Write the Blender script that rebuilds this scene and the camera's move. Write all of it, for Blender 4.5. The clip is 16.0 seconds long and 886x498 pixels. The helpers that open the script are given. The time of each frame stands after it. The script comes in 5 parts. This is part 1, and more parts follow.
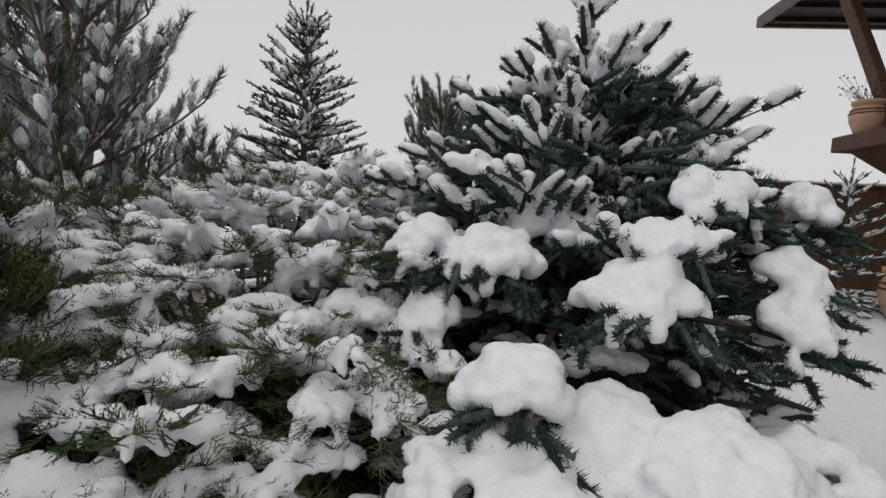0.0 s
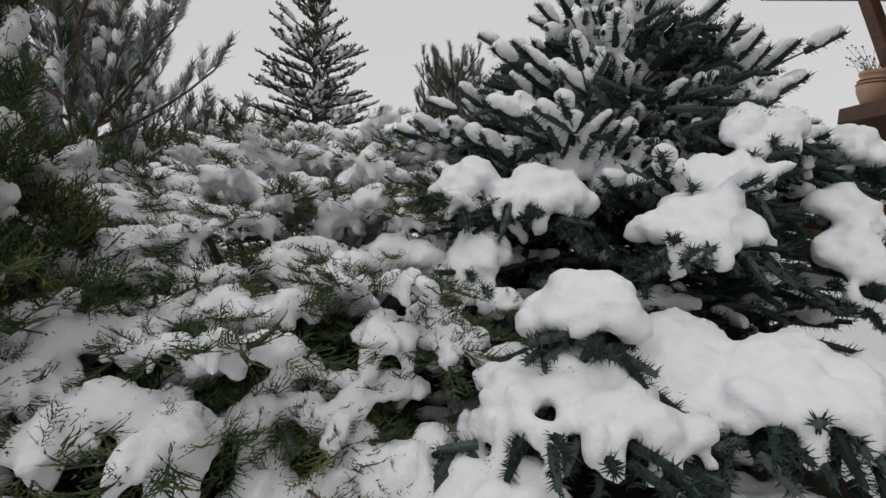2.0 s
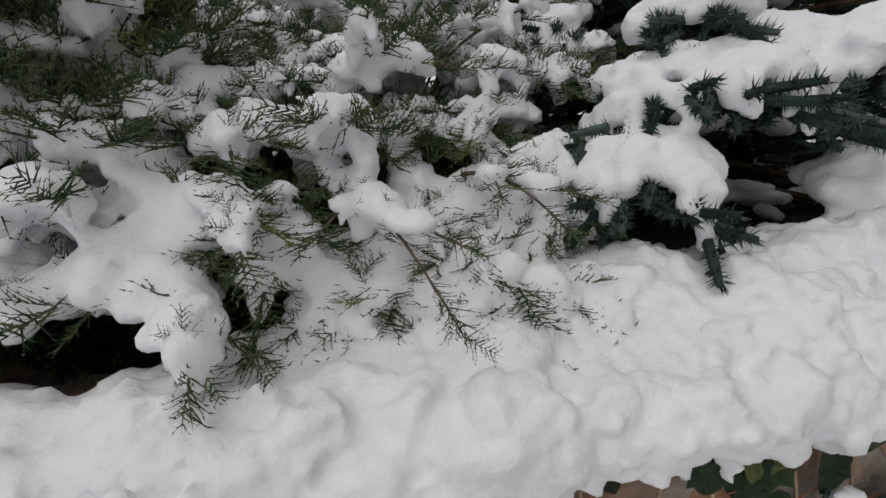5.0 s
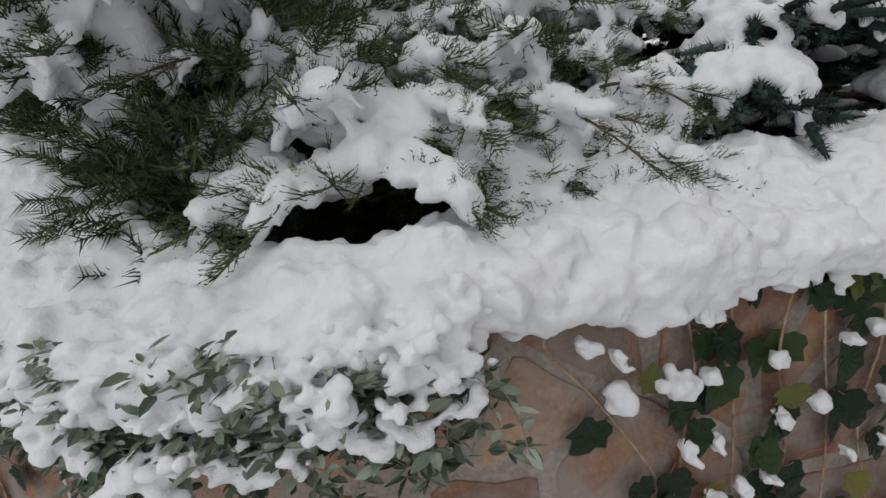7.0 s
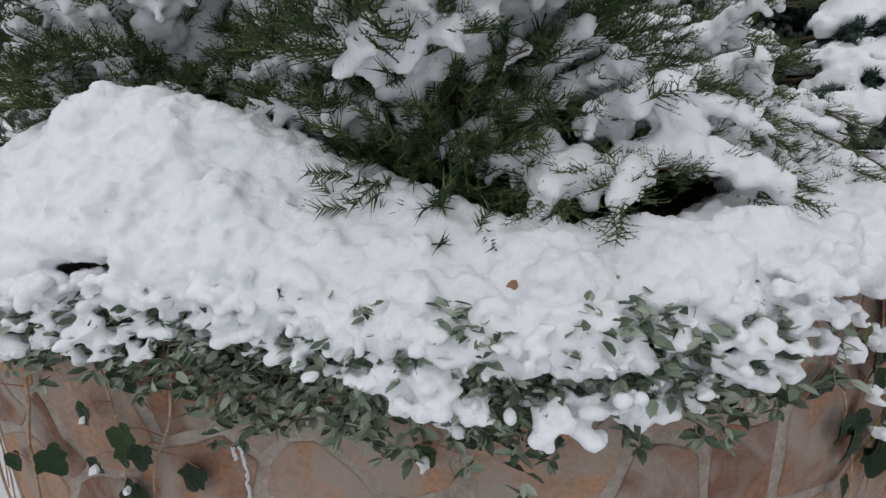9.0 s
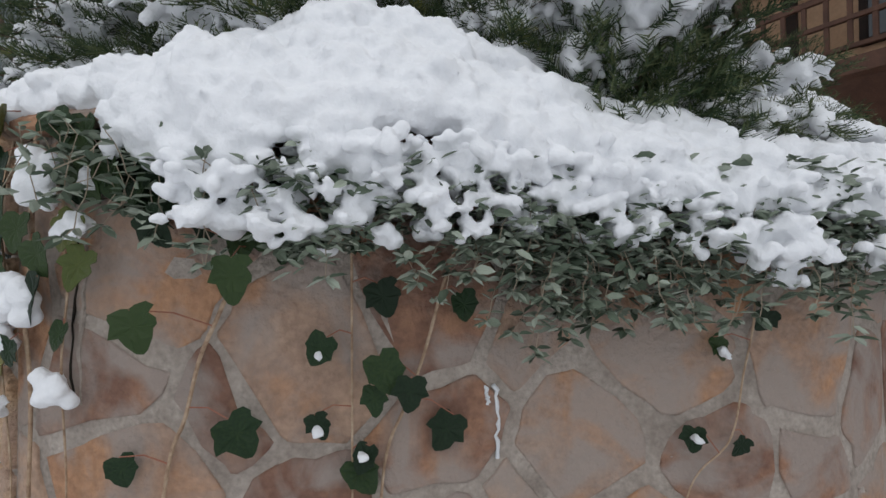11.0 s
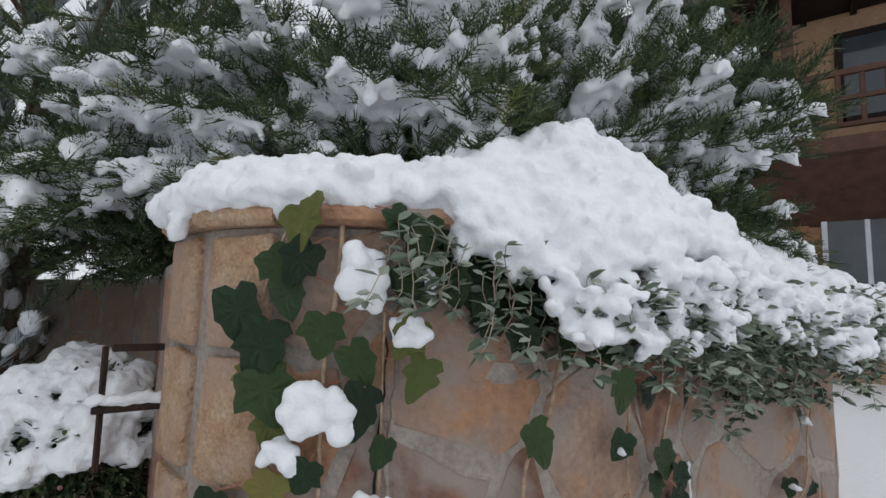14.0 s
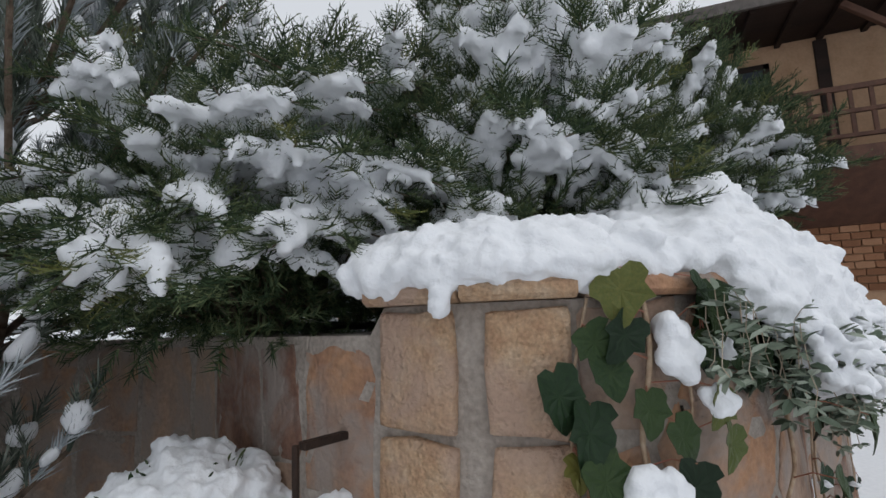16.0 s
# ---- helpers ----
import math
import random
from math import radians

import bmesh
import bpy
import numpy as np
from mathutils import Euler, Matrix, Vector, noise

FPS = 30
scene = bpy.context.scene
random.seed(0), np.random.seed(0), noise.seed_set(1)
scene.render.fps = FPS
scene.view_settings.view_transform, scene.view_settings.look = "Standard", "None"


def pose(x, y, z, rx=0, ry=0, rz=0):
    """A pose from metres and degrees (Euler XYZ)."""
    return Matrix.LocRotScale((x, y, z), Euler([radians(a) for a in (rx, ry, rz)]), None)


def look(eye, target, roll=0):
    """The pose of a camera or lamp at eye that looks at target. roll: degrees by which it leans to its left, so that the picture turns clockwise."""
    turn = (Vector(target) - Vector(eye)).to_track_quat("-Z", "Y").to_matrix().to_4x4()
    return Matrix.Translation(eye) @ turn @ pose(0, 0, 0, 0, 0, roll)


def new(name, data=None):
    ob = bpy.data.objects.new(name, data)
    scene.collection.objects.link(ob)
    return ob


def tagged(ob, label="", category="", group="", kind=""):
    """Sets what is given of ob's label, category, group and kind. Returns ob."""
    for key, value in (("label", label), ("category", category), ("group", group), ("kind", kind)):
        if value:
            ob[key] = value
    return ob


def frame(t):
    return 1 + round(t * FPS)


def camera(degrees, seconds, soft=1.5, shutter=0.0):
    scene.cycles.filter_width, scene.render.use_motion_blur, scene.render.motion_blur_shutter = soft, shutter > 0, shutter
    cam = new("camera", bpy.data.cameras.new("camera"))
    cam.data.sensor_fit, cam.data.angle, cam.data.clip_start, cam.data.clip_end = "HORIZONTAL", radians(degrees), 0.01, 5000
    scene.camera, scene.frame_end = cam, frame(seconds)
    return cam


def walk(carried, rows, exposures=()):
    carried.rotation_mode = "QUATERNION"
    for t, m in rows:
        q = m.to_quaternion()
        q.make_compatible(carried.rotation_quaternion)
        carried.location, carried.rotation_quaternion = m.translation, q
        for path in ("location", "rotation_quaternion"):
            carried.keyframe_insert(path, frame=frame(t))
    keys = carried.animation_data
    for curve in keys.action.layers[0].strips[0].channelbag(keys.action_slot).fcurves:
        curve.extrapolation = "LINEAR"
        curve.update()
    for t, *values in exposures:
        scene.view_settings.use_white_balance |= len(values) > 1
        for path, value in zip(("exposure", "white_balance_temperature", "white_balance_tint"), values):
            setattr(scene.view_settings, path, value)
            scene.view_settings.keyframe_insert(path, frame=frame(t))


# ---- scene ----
cam = camera(83.0, 16.0)
PATH = [
    (0, (-0.006, 0.095, 1.747), (-0.204, 2.078, 1.577), 3.0),
    (0.5, (-0.046, 0.096, 1.705), (-0.238, 2.079, 1.524), 2.9),
    (1, (-0.089, 0.103, 1.662), (-0.274, 2.086, 1.473), 2.6),
    (1.5, (-0.109, 0.1, 1.635), (-0.291, 2.081, 1.431), 2.5),
    (2, (-0.143, 0.095, 1.617), (-0.322, 2.074, 1.393), 2.3),
    (2.5, (-0.203, 0.082, 1.571), (-0.378, 2.054, 1.288), 1.0),
    (3, (-0.264, 0.063, 1.483), (-0.423, 2.029, 1.149), -0.4),
    (3.5, (-0.292, 0.049, 1.42), (-0.433, 2.005, 1.028), -1.8),
    (4, (-0.345, 0.027, 1.317), (-0.436, 1.979, 0.892), -2.4),
    (4.2, (-0.364, 0.019, 1.276), (-0.438, 1.972, 0.849), -2.4),
    (6.3, (-0.376, -0.212, 1.165), (-0.837, 1.635, 0.55), -10.3),
    (6.5, (-0.427, -0.24, 1.139), (-0.843, 1.627, 0.556), -9.6),
    (7, (-0.698, -0.322, 1.125), (-0.873, 1.593, 0.576), -7.2),
    (7.5, (-1.002, -0.414, 1.232), (-0.982, 1.496, 0.638), -5.7),
    (8, (-1.272, -0.487, 1.268), (-1.102, 1.417, 0.679), -4.3),
    (8.2, (-1.372, -0.511, 1.255), (-1.15, 1.394, 0.687), -3.7),
    (10.3, (-1.81, -0.205, 0.714), (-1.43, 1.756, 0.608), -1.5),
    (10.5, (-1.962, -0.234, 0.649), (-1.44, 1.696, 0.675), -0.4),
    (11, (-2.52, -0.141, 0.645), (-1.512, 1.586, 0.683), -0.4),
    (11.5, (-2.805, -0.062, 0.689), (-1.642, 1.564, 0.75), -0.2),
    (12, (-2.913, 0.021, 0.693), (-1.671, 1.585, 0.802), 0.4),
    (12.5, (-2.944, 0.142, 0.711), (-1.633, 1.646, 0.854), 0.7),
    (13, (-2.972, 0.224, 0.762), (-1.589, 1.66, 0.915), 0.7),
    (13.5, (-3.081, 0.34, 0.65), (-1.602, 1.663, 0.902), 1.4),
    (14, (-3.344, 0.449, 0.767), (-1.745, 1.634, 0.976), 1.35),
    (14.5, (-3.588, 0.609, 0.805), (-1.893, 1.637, 1.042), 0.65),
    (15, (-3.717, 0.768, 0.824), (-1.971, 1.705, 1.06), 0.05),
    (15.5, (-3.676, 1.018, 0.845), (-1.85, 1.798, 1.085), -1.3),
    (16, (-3.68, 1.15, 0.88), (-1.834, 1.857, 1.142), -2.3),
]
EXPO = [(0, -0.48, 6700, 12), (4.2, -0.55, 6700, 12), (6.3, -0.55, 6650, 11), (8.2, -0.5, 6450, 11), (10.3, -0.33, 6300, 10), (16, -0.32, 6250, 10)]
walk(cam, [(t, look(eye, target, roll)) for t, eye, target, roll in PATH], EXPO)

# ---- light ----
world = bpy.data.worlds.new("overcast")
scene.world = world
world.use_nodes = True
wn, wl = world.node_tree.nodes, world.node_tree.links
wn.clear()
w_out = wn.new("ShaderNodeOutputWorld")
w_sky = wn.new("ShaderNodeTexSky")
w_sky.sky_type, w_sky.sun_disc, w_sky.sun_elevation, w_sky.sun_rotation = "NISHITA", False, radians(48), radians(200)
w_sky.dust_density, w_sky.air_density = 1.0, 1.0
w_hsv = wn.new("ShaderNodeHueSaturation")
w_hsv.inputs["Saturation"].default_value = 0.12
w_b1, w_b2, w_add = wn.new("ShaderNodeBackground"), wn.new("ShaderNodeBackground"), wn.new("ShaderNodeAddShader")
w_b1.inputs["Strength"].default_value = 0.02
w_b2.inputs["Color"].default_value = (0.95, 0.97, 1.0, 1)
w_b2.inputs["Strength"].default_value = 0.82
wl.new(w_sky.outputs[0], w_hsv.inputs["Color"])
wl.new(w_hsv.outputs[0], w_b1.inputs["Color"])
wl.new(w_b1.outputs[0], w_add.inputs[0])
wl.new(w_b2.outputs[0], w_add.inputs[1])
wl.new(w_add.outputs[0], w_out.inputs["Surface"])
sun_data = bpy.data.lights.new("sun", "SUN")
sun_data.energy, sun_data.angle, sun_data.color = 0.9, radians(70), (1.0, 0.98, 0.95)
sun = new("sun", sun_data)
sun.matrix_world = look((0, 0, 0), (0.12, 0.4, -0.95))

# ---- materials ----
def mat(name, colors, scale=8.0, rough=0.8, bump=0.0, bump_scale=None, fine=0.0, by_object=False, by_island=False, spec=0.3, sss=0.0, metal=0.0, stretch=None, smear=None):
    """A mixture of colours over noise at two scales, with relief."""
    m = bpy.data.materials.new(name)
    m.use_nodes = True
    n, l = m.node_tree.nodes, m.node_tree.links
    b = n["Principled BSDF"]
    b.inputs["Roughness"].default_value = rough
    b.inputs["Metallic"].default_value = metal
    b.inputs["Specular IOR Level"].default_value = spec
    co = n.new("ShaderNodeTexCoord")
    vec = co.outputs["Object"]
    if stretch:
        mp = n.new("ShaderNodeMapping")
        mp.inputs["Scale"].default_value = stretch
        l.new(vec, mp.inputs["Vector"])
        vec = mp.outputs[0]
    t = n.new("ShaderNodeTexNoise")
    t.inputs["Scale"].default_value, t.inputs["Detail"].default_value, t.inputs["Roughness"].default_value = scale, 6.0, 0.6
    l.new(vec, t.inputs["Vector"])
    ramp = n.new("ShaderNodeValToRGB")
    e = ramp.color_ramp.elements
    while len(e) < len(colors):
        e.new(0.5)
    for i, c in enumerate(colors):
        e[i].position = 0.28 + 0.44 * i / max(1, len(colors) - 1)
        e[i].color = (*c, 1)
    fac = t.outputs["Fac"]
    if by_object or by_island:
        src = n.new("ShaderNodeObjectInfo").outputs["Random"] if by_object else n.new("ShaderNodeNewGeometry").outputs["Random Per Island"]
        mx = n.new("ShaderNodeMath")
        mx.operation = "MULTIPLY_ADD"
        l.new(src, mx.inputs[0])
        mx.inputs[1].default_value = 0.55
        ad = n.new("ShaderNodeMath")
        ad.operation = "MULTIPLY_ADD"
        l.new(fac, ad.inputs[0])
        ad.inputs[1].default_value, ad.inputs[2].default_value = 0.65, -0.10
        l.new(ad.outputs[0], mx.inputs[2])
        fac = mx.outputs[0]
    l.new(fac, ramp.inputs["Fac"])
    col = ramp.outputs["Color"]
    if fine:
        t2 = n.new("ShaderNodeTexNoise")
        t2.inputs["Scale"].default_value, t2.inputs["Detail"].default_value = scale * 9, 4.0
        l.new(vec, t2.inputs["Vector"])
        mixn = n.new("ShaderNodeMix")
        mixn.data_type, mixn.blend_type = "RGBA", "OVERLAY"
        mixn.inputs["Factor"].default_value = fine
        l.new(col, mixn.inputs[6])
        l.new(t2.outputs["Fac"], mixn.inputs[7])
        col = mixn.outputs[2]
    if smear:
        t4 = n.new("ShaderNodeTexNoise")
        t4.inputs["Scale"].default_value, t4.inputs["Detail"].default_value, t4.inputs["Distortion"].default_value = 6.0, 5.0, 0.8
        l.new(co.outputs["Object"], t4.inputs["Vector"])
        r4 = n.new("ShaderNodeMapRange")
        r4.inputs[1].default_value, r4.inputs[2].default_value, r4.inputs[4].default_value = 0.42, 0.60, smear[3]
        l.new(t4.outputs["Fac"], r4.inputs[0])
        m4 = n.new("ShaderNodeMix")
        m4.data_type = "RGBA"
        l.new(r4.outputs[0], m4.inputs["Factor"])
        l.new(col, m4.inputs[6])
        m4.inputs[7].default_value = (*smear[:3], 1)
        col = m4.outputs[2]
    l.new(col, b.inputs["Base Color"])
    if bump:
        t3 = n.new("ShaderNodeTexNoise")
        t3.inputs["Scale"].default_value, t3.inputs["Detail"].default_value = bump_scale or scale * 4, 8.0
        l.new(vec, t3.inputs["Vector"])
        bp = n.new("ShaderNodeBump")
        bp.inputs["Strength"].default_value, bp.inputs["Distance"].default_value = min(1.0, bump * 50), 0.02
        l.new(t3.outputs["Fac"], bp.inputs["Height"])
        l.new(bp.outputs[0], b.inputs["Normal"])
    if sss:
        b.inputs["Subsurface Weight"].default_value = sss
        b.inputs["Subsurface Radius"].default_value = (0.02, 0.025, 0.03)
        b.inputs["Subsurface Scale"].default_value = 0.5
    return m


M_SNOW = mat("snow", [(0.77, 0.785, 0.81), (0.85, 0.86, 0.88)], 30, 0.8, 0.005, 140, spec=0.15)
M_JUN = mat("juniper_green", [(0.018, 0.034, 0.015), (0.045, 0.072, 0.032), (0.12, 0.14, 0.065)], 5, 0.7, by_island=True, spec=0.15)
M_JUNY = mat("juniper_yellow", [(0.08, 0.10, 0.025), (0.17, 0.17, 0.05)], 20, 0.6, by_island=True)
M_SPR = mat("spruce_blue_green", [(0.012, 0.022, 0.018), (0.030, 0.048, 0.040), (0.075, 0.10, 0.09)], 4, 0.7, by_island=True, spec=0.15)
M_FIR = mat("spruce_green", [(0.022, 0.040, 0.026), (0.05, 0.075, 0.05)], 3, 0.6, by_island=True)
M_PINE = mat("pine_green", [(0.038, 0.050, 0.038), (0.085, 0.105, 0.08), (0.17, 0.19, 0.16)], 3, 0.6, by_island=True)
M_RUST = mat("dead_needles", [(0.10, 0.045, 0.025), (0.20, 0.09, 0.05)], 6, 0.8, by_island=True)
M_FROST = mat("frosted_needles", [(0.25, 0.28, 0.29), (0.5, 0.53, 0.56)], 9, 0.8, by_island=True)
M_BARK = mat("bark", [(0.05, 0.035, 0.025), (0.12, 0.085, 0.06), (0.19, 0.15, 0.12)], 25, 0.9, 0.01, 60, fine=0.4)
M_STEM = mat("ivy_stem", [(0.20, 0.12, 0.075), (0.38, 0.27, 0.18), (0.52, 0.41, 0.30)], 40, 0.8, 0.006, 120)
M_PETIOLE = mat("ivy_petiole", [(0.26, 0.09, 0.06), (0.34, 0.16, 0.10)], 40, 0.6)
M_IVY = mat("ivy_leaf", [(0.009, 0.020, 0.009), (0.015, 0.034, 0.013), (0.030, 0.052, 0.016)], 14, 0.5, 0.004, 60, by_object=True, spec=0.2)
M_OLIVE = mat("yellowing_leaf", [(0.06, 0.08, 0.015), (0.14, 0.13, 0.03)], 18, 0.5, 0.003, 60, by_object=True)
M_GREY = mat("grey_green_leaf", [(0.08, 0.11, 0.075), (0.18, 0.215, 0.16), (0.35, 0.39, 0.32)], 10, 0.8, by_island=True)
M_DRY = mat("dry_twig", [(0.22, 0.17, 0.12), (0.42, 0.35, 0.27)], 20, 0.9)
M_STONE = mat("wall_stone", [(0.19, 0.105, 0.075), (0.30, 0.165, 0.105), (0.40, 0.225, 0.13), (0.31, 0.21, 0.155), (0.41, 0.28, 0.20)], 7, 0.9, 0.012, 55, fine=0.4, by_object=True, smear=(0.31, 0.265, 0.235, 0.85))
M_YSTONE = mat("sandstone", [(0.38, 0.22, 0.13), (0.47, 0.31, 0.19), (0.53, 0.40, 0.28)], 16, 0.9, 0.02, 70, fine=0.5, smear=(0.44, 0.31, 0.24, 0.8))
M_MORTAR = mat("mortar", [(0.24, 0.20, 0.17), (0.33, 0.285, 0.245), (0.42, 0.37, 0.325)], 9, 0.95, 0.012, 70, fine=0.4)
# earth with the shade below the shrubs put into its colour
M_SHADE_SOIL = mat("shade_dark_soil", [(0.012, 0.010, 0.008), (0.035, 0.028, 0.02)], 12, 1.0, 0.02, 30)
M_WOOD = mat("dark_stained_wood", [(0.012, 0.007, 0.005), (0.032, 0.017, 0.012)], 6, 0.7, 0.006, 60, stretch=(1, 0.1, 1), fine=0.3)
M_WOOD2 = mat("red_brown_wood", [(0.055, 0.025, 0.016), (0.10, 0.048, 0.030)], 6, 0.65, 0.006, 60, fine=0.3)
M_PLASTER = mat("beige_plaster", [(0.36, 0.22, 0.13), (0.46, 0.30, 0.19)], 3, 0.9, 0.004, 80, fine=0.2)
M_BRICK = mat("facing_stone", [(0.20, 0.09, 0.045), (0.33, 0.16, 0.085), (0.42, 0.24, 0.14)], 8, 0.9, 0.01, 40, by_object=True, fine=0.3)
M_FENCE = mat("weathered_boards", [(0.10, 0.055, 0.035), (0.17, 0.10, 0.065)], 5, 0.85, 0.006, 50, stretch=(1, 1, 0.15), fine=0.3)
M_CLAY = mat("clay_pot", [(0.34, 0.20, 0.13), (0.46, 0.31, 0.21)], 9, 0.8, 0.005, 60, fine=0.2)
M_IRON = mat("rusty_iron", [(0.02, 0.016, 0.014), (0.06, 0.035, 0.025)], 30, 0.7, 0.008, 120, metal=0.4)
M_TIN = mat("roof_edge_metal", [(0.07, 0.06, 0.055), (0.13, 0.115, 0.105)], 10, 0.5, metal=0.5)
M_GLASS = mat("window_glass", [(0.04, 0.05, 0.06), (0.07, 0.08, 0.09)], 2, 0.08, spec=0.6)
M_FRAME = mat("white_frame", [(0.55, 0.57, 0.60), (0.7, 0.72, 0.74)], 5, 0.5)
M_BERRY = mat("faded_flower", [(0.20, 0.08, 0.09), (0.34, 0.18, 0.17)], 20, 0.9, by_island=True)

# ---- mesh tools ----
rng = np.random.default_rng(7)


def mesh_from(name, verts, tris, material, smooth=False):
    """One mesh of triangles from arrays."""
    verts, tris = np.asarray(verts, np.float32), np.asarray(tris, np.int32)
    me = bpy.data.meshes.new(name)
    me.vertices.add(len(verts))
    me.vertices.foreach_set("co", verts.ravel())
    me.loops.add(3 * len(tris))
    me.loops.foreach_set("vertex_index", tris.ravel())
    me.polygons.add(len(tris))
    me.polygons.foreach_set("loop_start", np.arange(0, 3 * len(tris), 3, dtype=np.int32))
    me.polygons.foreach_set("use_smooth", np.full(len(tris), smooth))
    me.update(calc_edges=True)
    me.materials.append(material)
    return me


class Heap:
    """Gathers triangles of many small pieces for one mesh."""

    def __init__(self):
        self.v, self.f, self.n = [], [], 0

    def add(self, v, f):
        self.v.append(v)
        self.f.append(f + self.n)
        self.n += len(v)

    def many(self, v, f, mats, places):
        """The piece v, f at every 3 x 3 matrix and place."""
        k = len(mats)
        if not k:
            return
        vv = np.einsum("kij,nj->kni", mats, v) + np.asarray(places)[:, None]
        ff = f[None] + (np.arange(k) * len(v))[:, None, None]
        self.add(vv.reshape(-1, 3), ff.reshape(-1, 3))

    def make(self, name, material, parent=None, label="", smooth=False):
        v = np.concatenate(self.v) if self.v else np.zeros((3, 3))
        f = np.concatenate(self.f) if self.f else np.array([[0, 1, 2]])
        ob = new(name, mesh_from(name, v, f, material, smooth))
        ob.parent = parent
        return tagged(ob, label)


def part(name, bm, material, parent=None, label="", smooth=False):
    me = bpy.data.meshes.new(name)
    bmesh.ops.recalc_face_normals(bm, faces=bm.faces)
    bm.to_mesh(me)
    bm.free()
    me.materials.append(material)
    if smooth:
        me.polygons.foreach_set("use_smooth", [True] * len(me.polygons))
    ob = new(name, me)
    ob.parent = parent
    return tagged(ob, label)


def thing(name, label, category, group="", kind="", at=(0, 0, 0)):
    ob = new(name)
    ob.empty_display_size = 0.05
    ob.location = at
    return tagged(ob, label, category, group, kind)


def box(bm, lo, hi, bevel=0.0):
    r = bmesh.ops.create_cube(bm, size=1.0)
    lo, hi = Vector(lo), Vector(hi)
    for v in r["verts"]:
        v.co = Vector([lo[i] + (v.co[i] + 0.5) * (hi[i] - lo[i]) for i in range(3)])
    if bevel:
        es = list({e for v in r["verts"] for e in v.link_edges})
        bmesh.ops.bevel(bm, geom=es, offset=bevel, segments=1, affect="EDGES")


def beam(bm, a, b, w, h, bevel=0.0):
    """A squared timber from a to b."""
    a, b = Vector(a), Vector(b)
    d = b - a
    q = d.to_track_quat("X", "Z").to_matrix().to_4x4()
    r = bmesh.ops.create_cube(bm, size=1.0)
    m = Matrix.Translation((a + b) / 2) @ q @ Matrix.Diagonal((d.length, w, h, 1))
    bmesh.ops.transform(bm, matrix=m, verts=r["verts"])
    if bevel:
        es = list({e for v in r["verts"] for e in v.link_edges})
        bmesh.ops.bevel(bm, geom=es, offset=bevel, segments=1, affect="EDGES")


def tube(points, radii, sides=6):
    """Triangles of a tapered tube along points."""
    p = np.asarray(points, float)
    r = np.asarray(radii, float)
    d = np.gradient(p, axis=0)
    d /= np.linalg.norm(d, axis=1)[:, None] + 1e-9
    ref = np.array([0.0, 0, 1]) if abs(d[:, 2]).mean() < 0.8 else np.array([1.0, 0, 0])
    a = np.cross(d, ref)
    a /= np.linalg.norm(a, axis=1)[:, None] + 1e-9
    b = np.cross(d, a)
    t = np.arange(sides) / sides * 2 * np.pi
    ring = p[:, None] + r[:, None, None] * (np.cos(t)[None, :, None] * a[:, None] + np.sin(t)[None, :, None] * b[:, None])
    n = len(p)
    i, j = np.meshgrid(np.arange(n - 1), np.arange(sides), indexing="ij")
    k = (j + 1) % sides
    q = np.stack([i * sides + j, i * sides + k, (i + 1) * sides + k, (i + 1) * sides + j], -1).reshape(-1, 4)
    caps = [[(n - 1) * sides, (n - 1) * sides + c, (n - 1) * sides + c + 1] for c in range(1, sides - 1)]
    f = np.concatenate([q[:, [0, 1, 2]], q[:, [0, 2, 3]], np.array(caps)])
    return ring.reshape(-1, 3), f


def frames(dirs, roll=None):
    """Matrices that turn x to each direction, with z as high as may be, rolled about x."""
    d = np.asarray(dirs, float)
    d = d / (np.linalg.norm(d, axis=1)[:, None] + 1e-9)
    up = np.tile([0.0, 0, 1], (len(d), 1))
    up[np.abs(d[:, 2]) > 0.97] = (1, 0, 0)
    y = np.cross(up, d)
    y /= np.linalg.norm(y, axis=1)[:, None] + 1e-9
    z = np.cross(d, y)
    if roll is not None:
        c, s = np.cos(roll)[:, None], np.sin(roll)[:, None]
        y, z = c * y + s * z, c * z - s * y
    return np.stack([d, y, z], -1)


def ico(sub):
    bm = bmesh.new()
    bmesh.ops.create_icosphere(bm, subdivisions=sub, radius=1.0)
    v = np.array([x.co for x in bm.verts])
    f = np.array([[x.index for x in y.verts] for y in bm.faces])
    bm.free()
    return v, f


BALL = ico(2)
BALL1 = ico(1)


def lumpy(seed, amount=0.22):
    v, f = BALL
    o = Vector((seed * 7.3, seed * 3.1, 0))
    k = np.array([1 + amount * noise.noise(Vector(p) * 1.3 + o) + 0.5 * amount * noise.noise(Vector(p) * 3.1 + o) for p in v])
    return v * k[:, None], f


LUMPS = [lumpy(s) for s in range(6)]


def blobs(heap, places, sizes, tilts=None):
    """Lumps of snow: places, half-sizes in x, y, z."""
    places, sizes = np.asarray(places, float), np.asarray(sizes, float)
    pick = rng.integers(0, len(LUMPS), len(places))
    turn = rng.uniform(0, 6.28, len(places))
    for k, (v, f) in enumerate(LUMPS):
        s = pick == k
        if not s.any():
            continue
        c, n = np.cos(turn[s]), np.sin(turn[s])
        m = np.zeros((s.sum(), 3, 3))
        if tilts is None:
            m[:, 0, 0], m[:, 0, 1], m[:, 1, 0], m[:, 1, 1], m[:, 2, 2] = c, -n, n, c, 1
        else:
            m = tilts[s]
        heap.many(v, f, m * sizes[s][:, None, :], places[s])


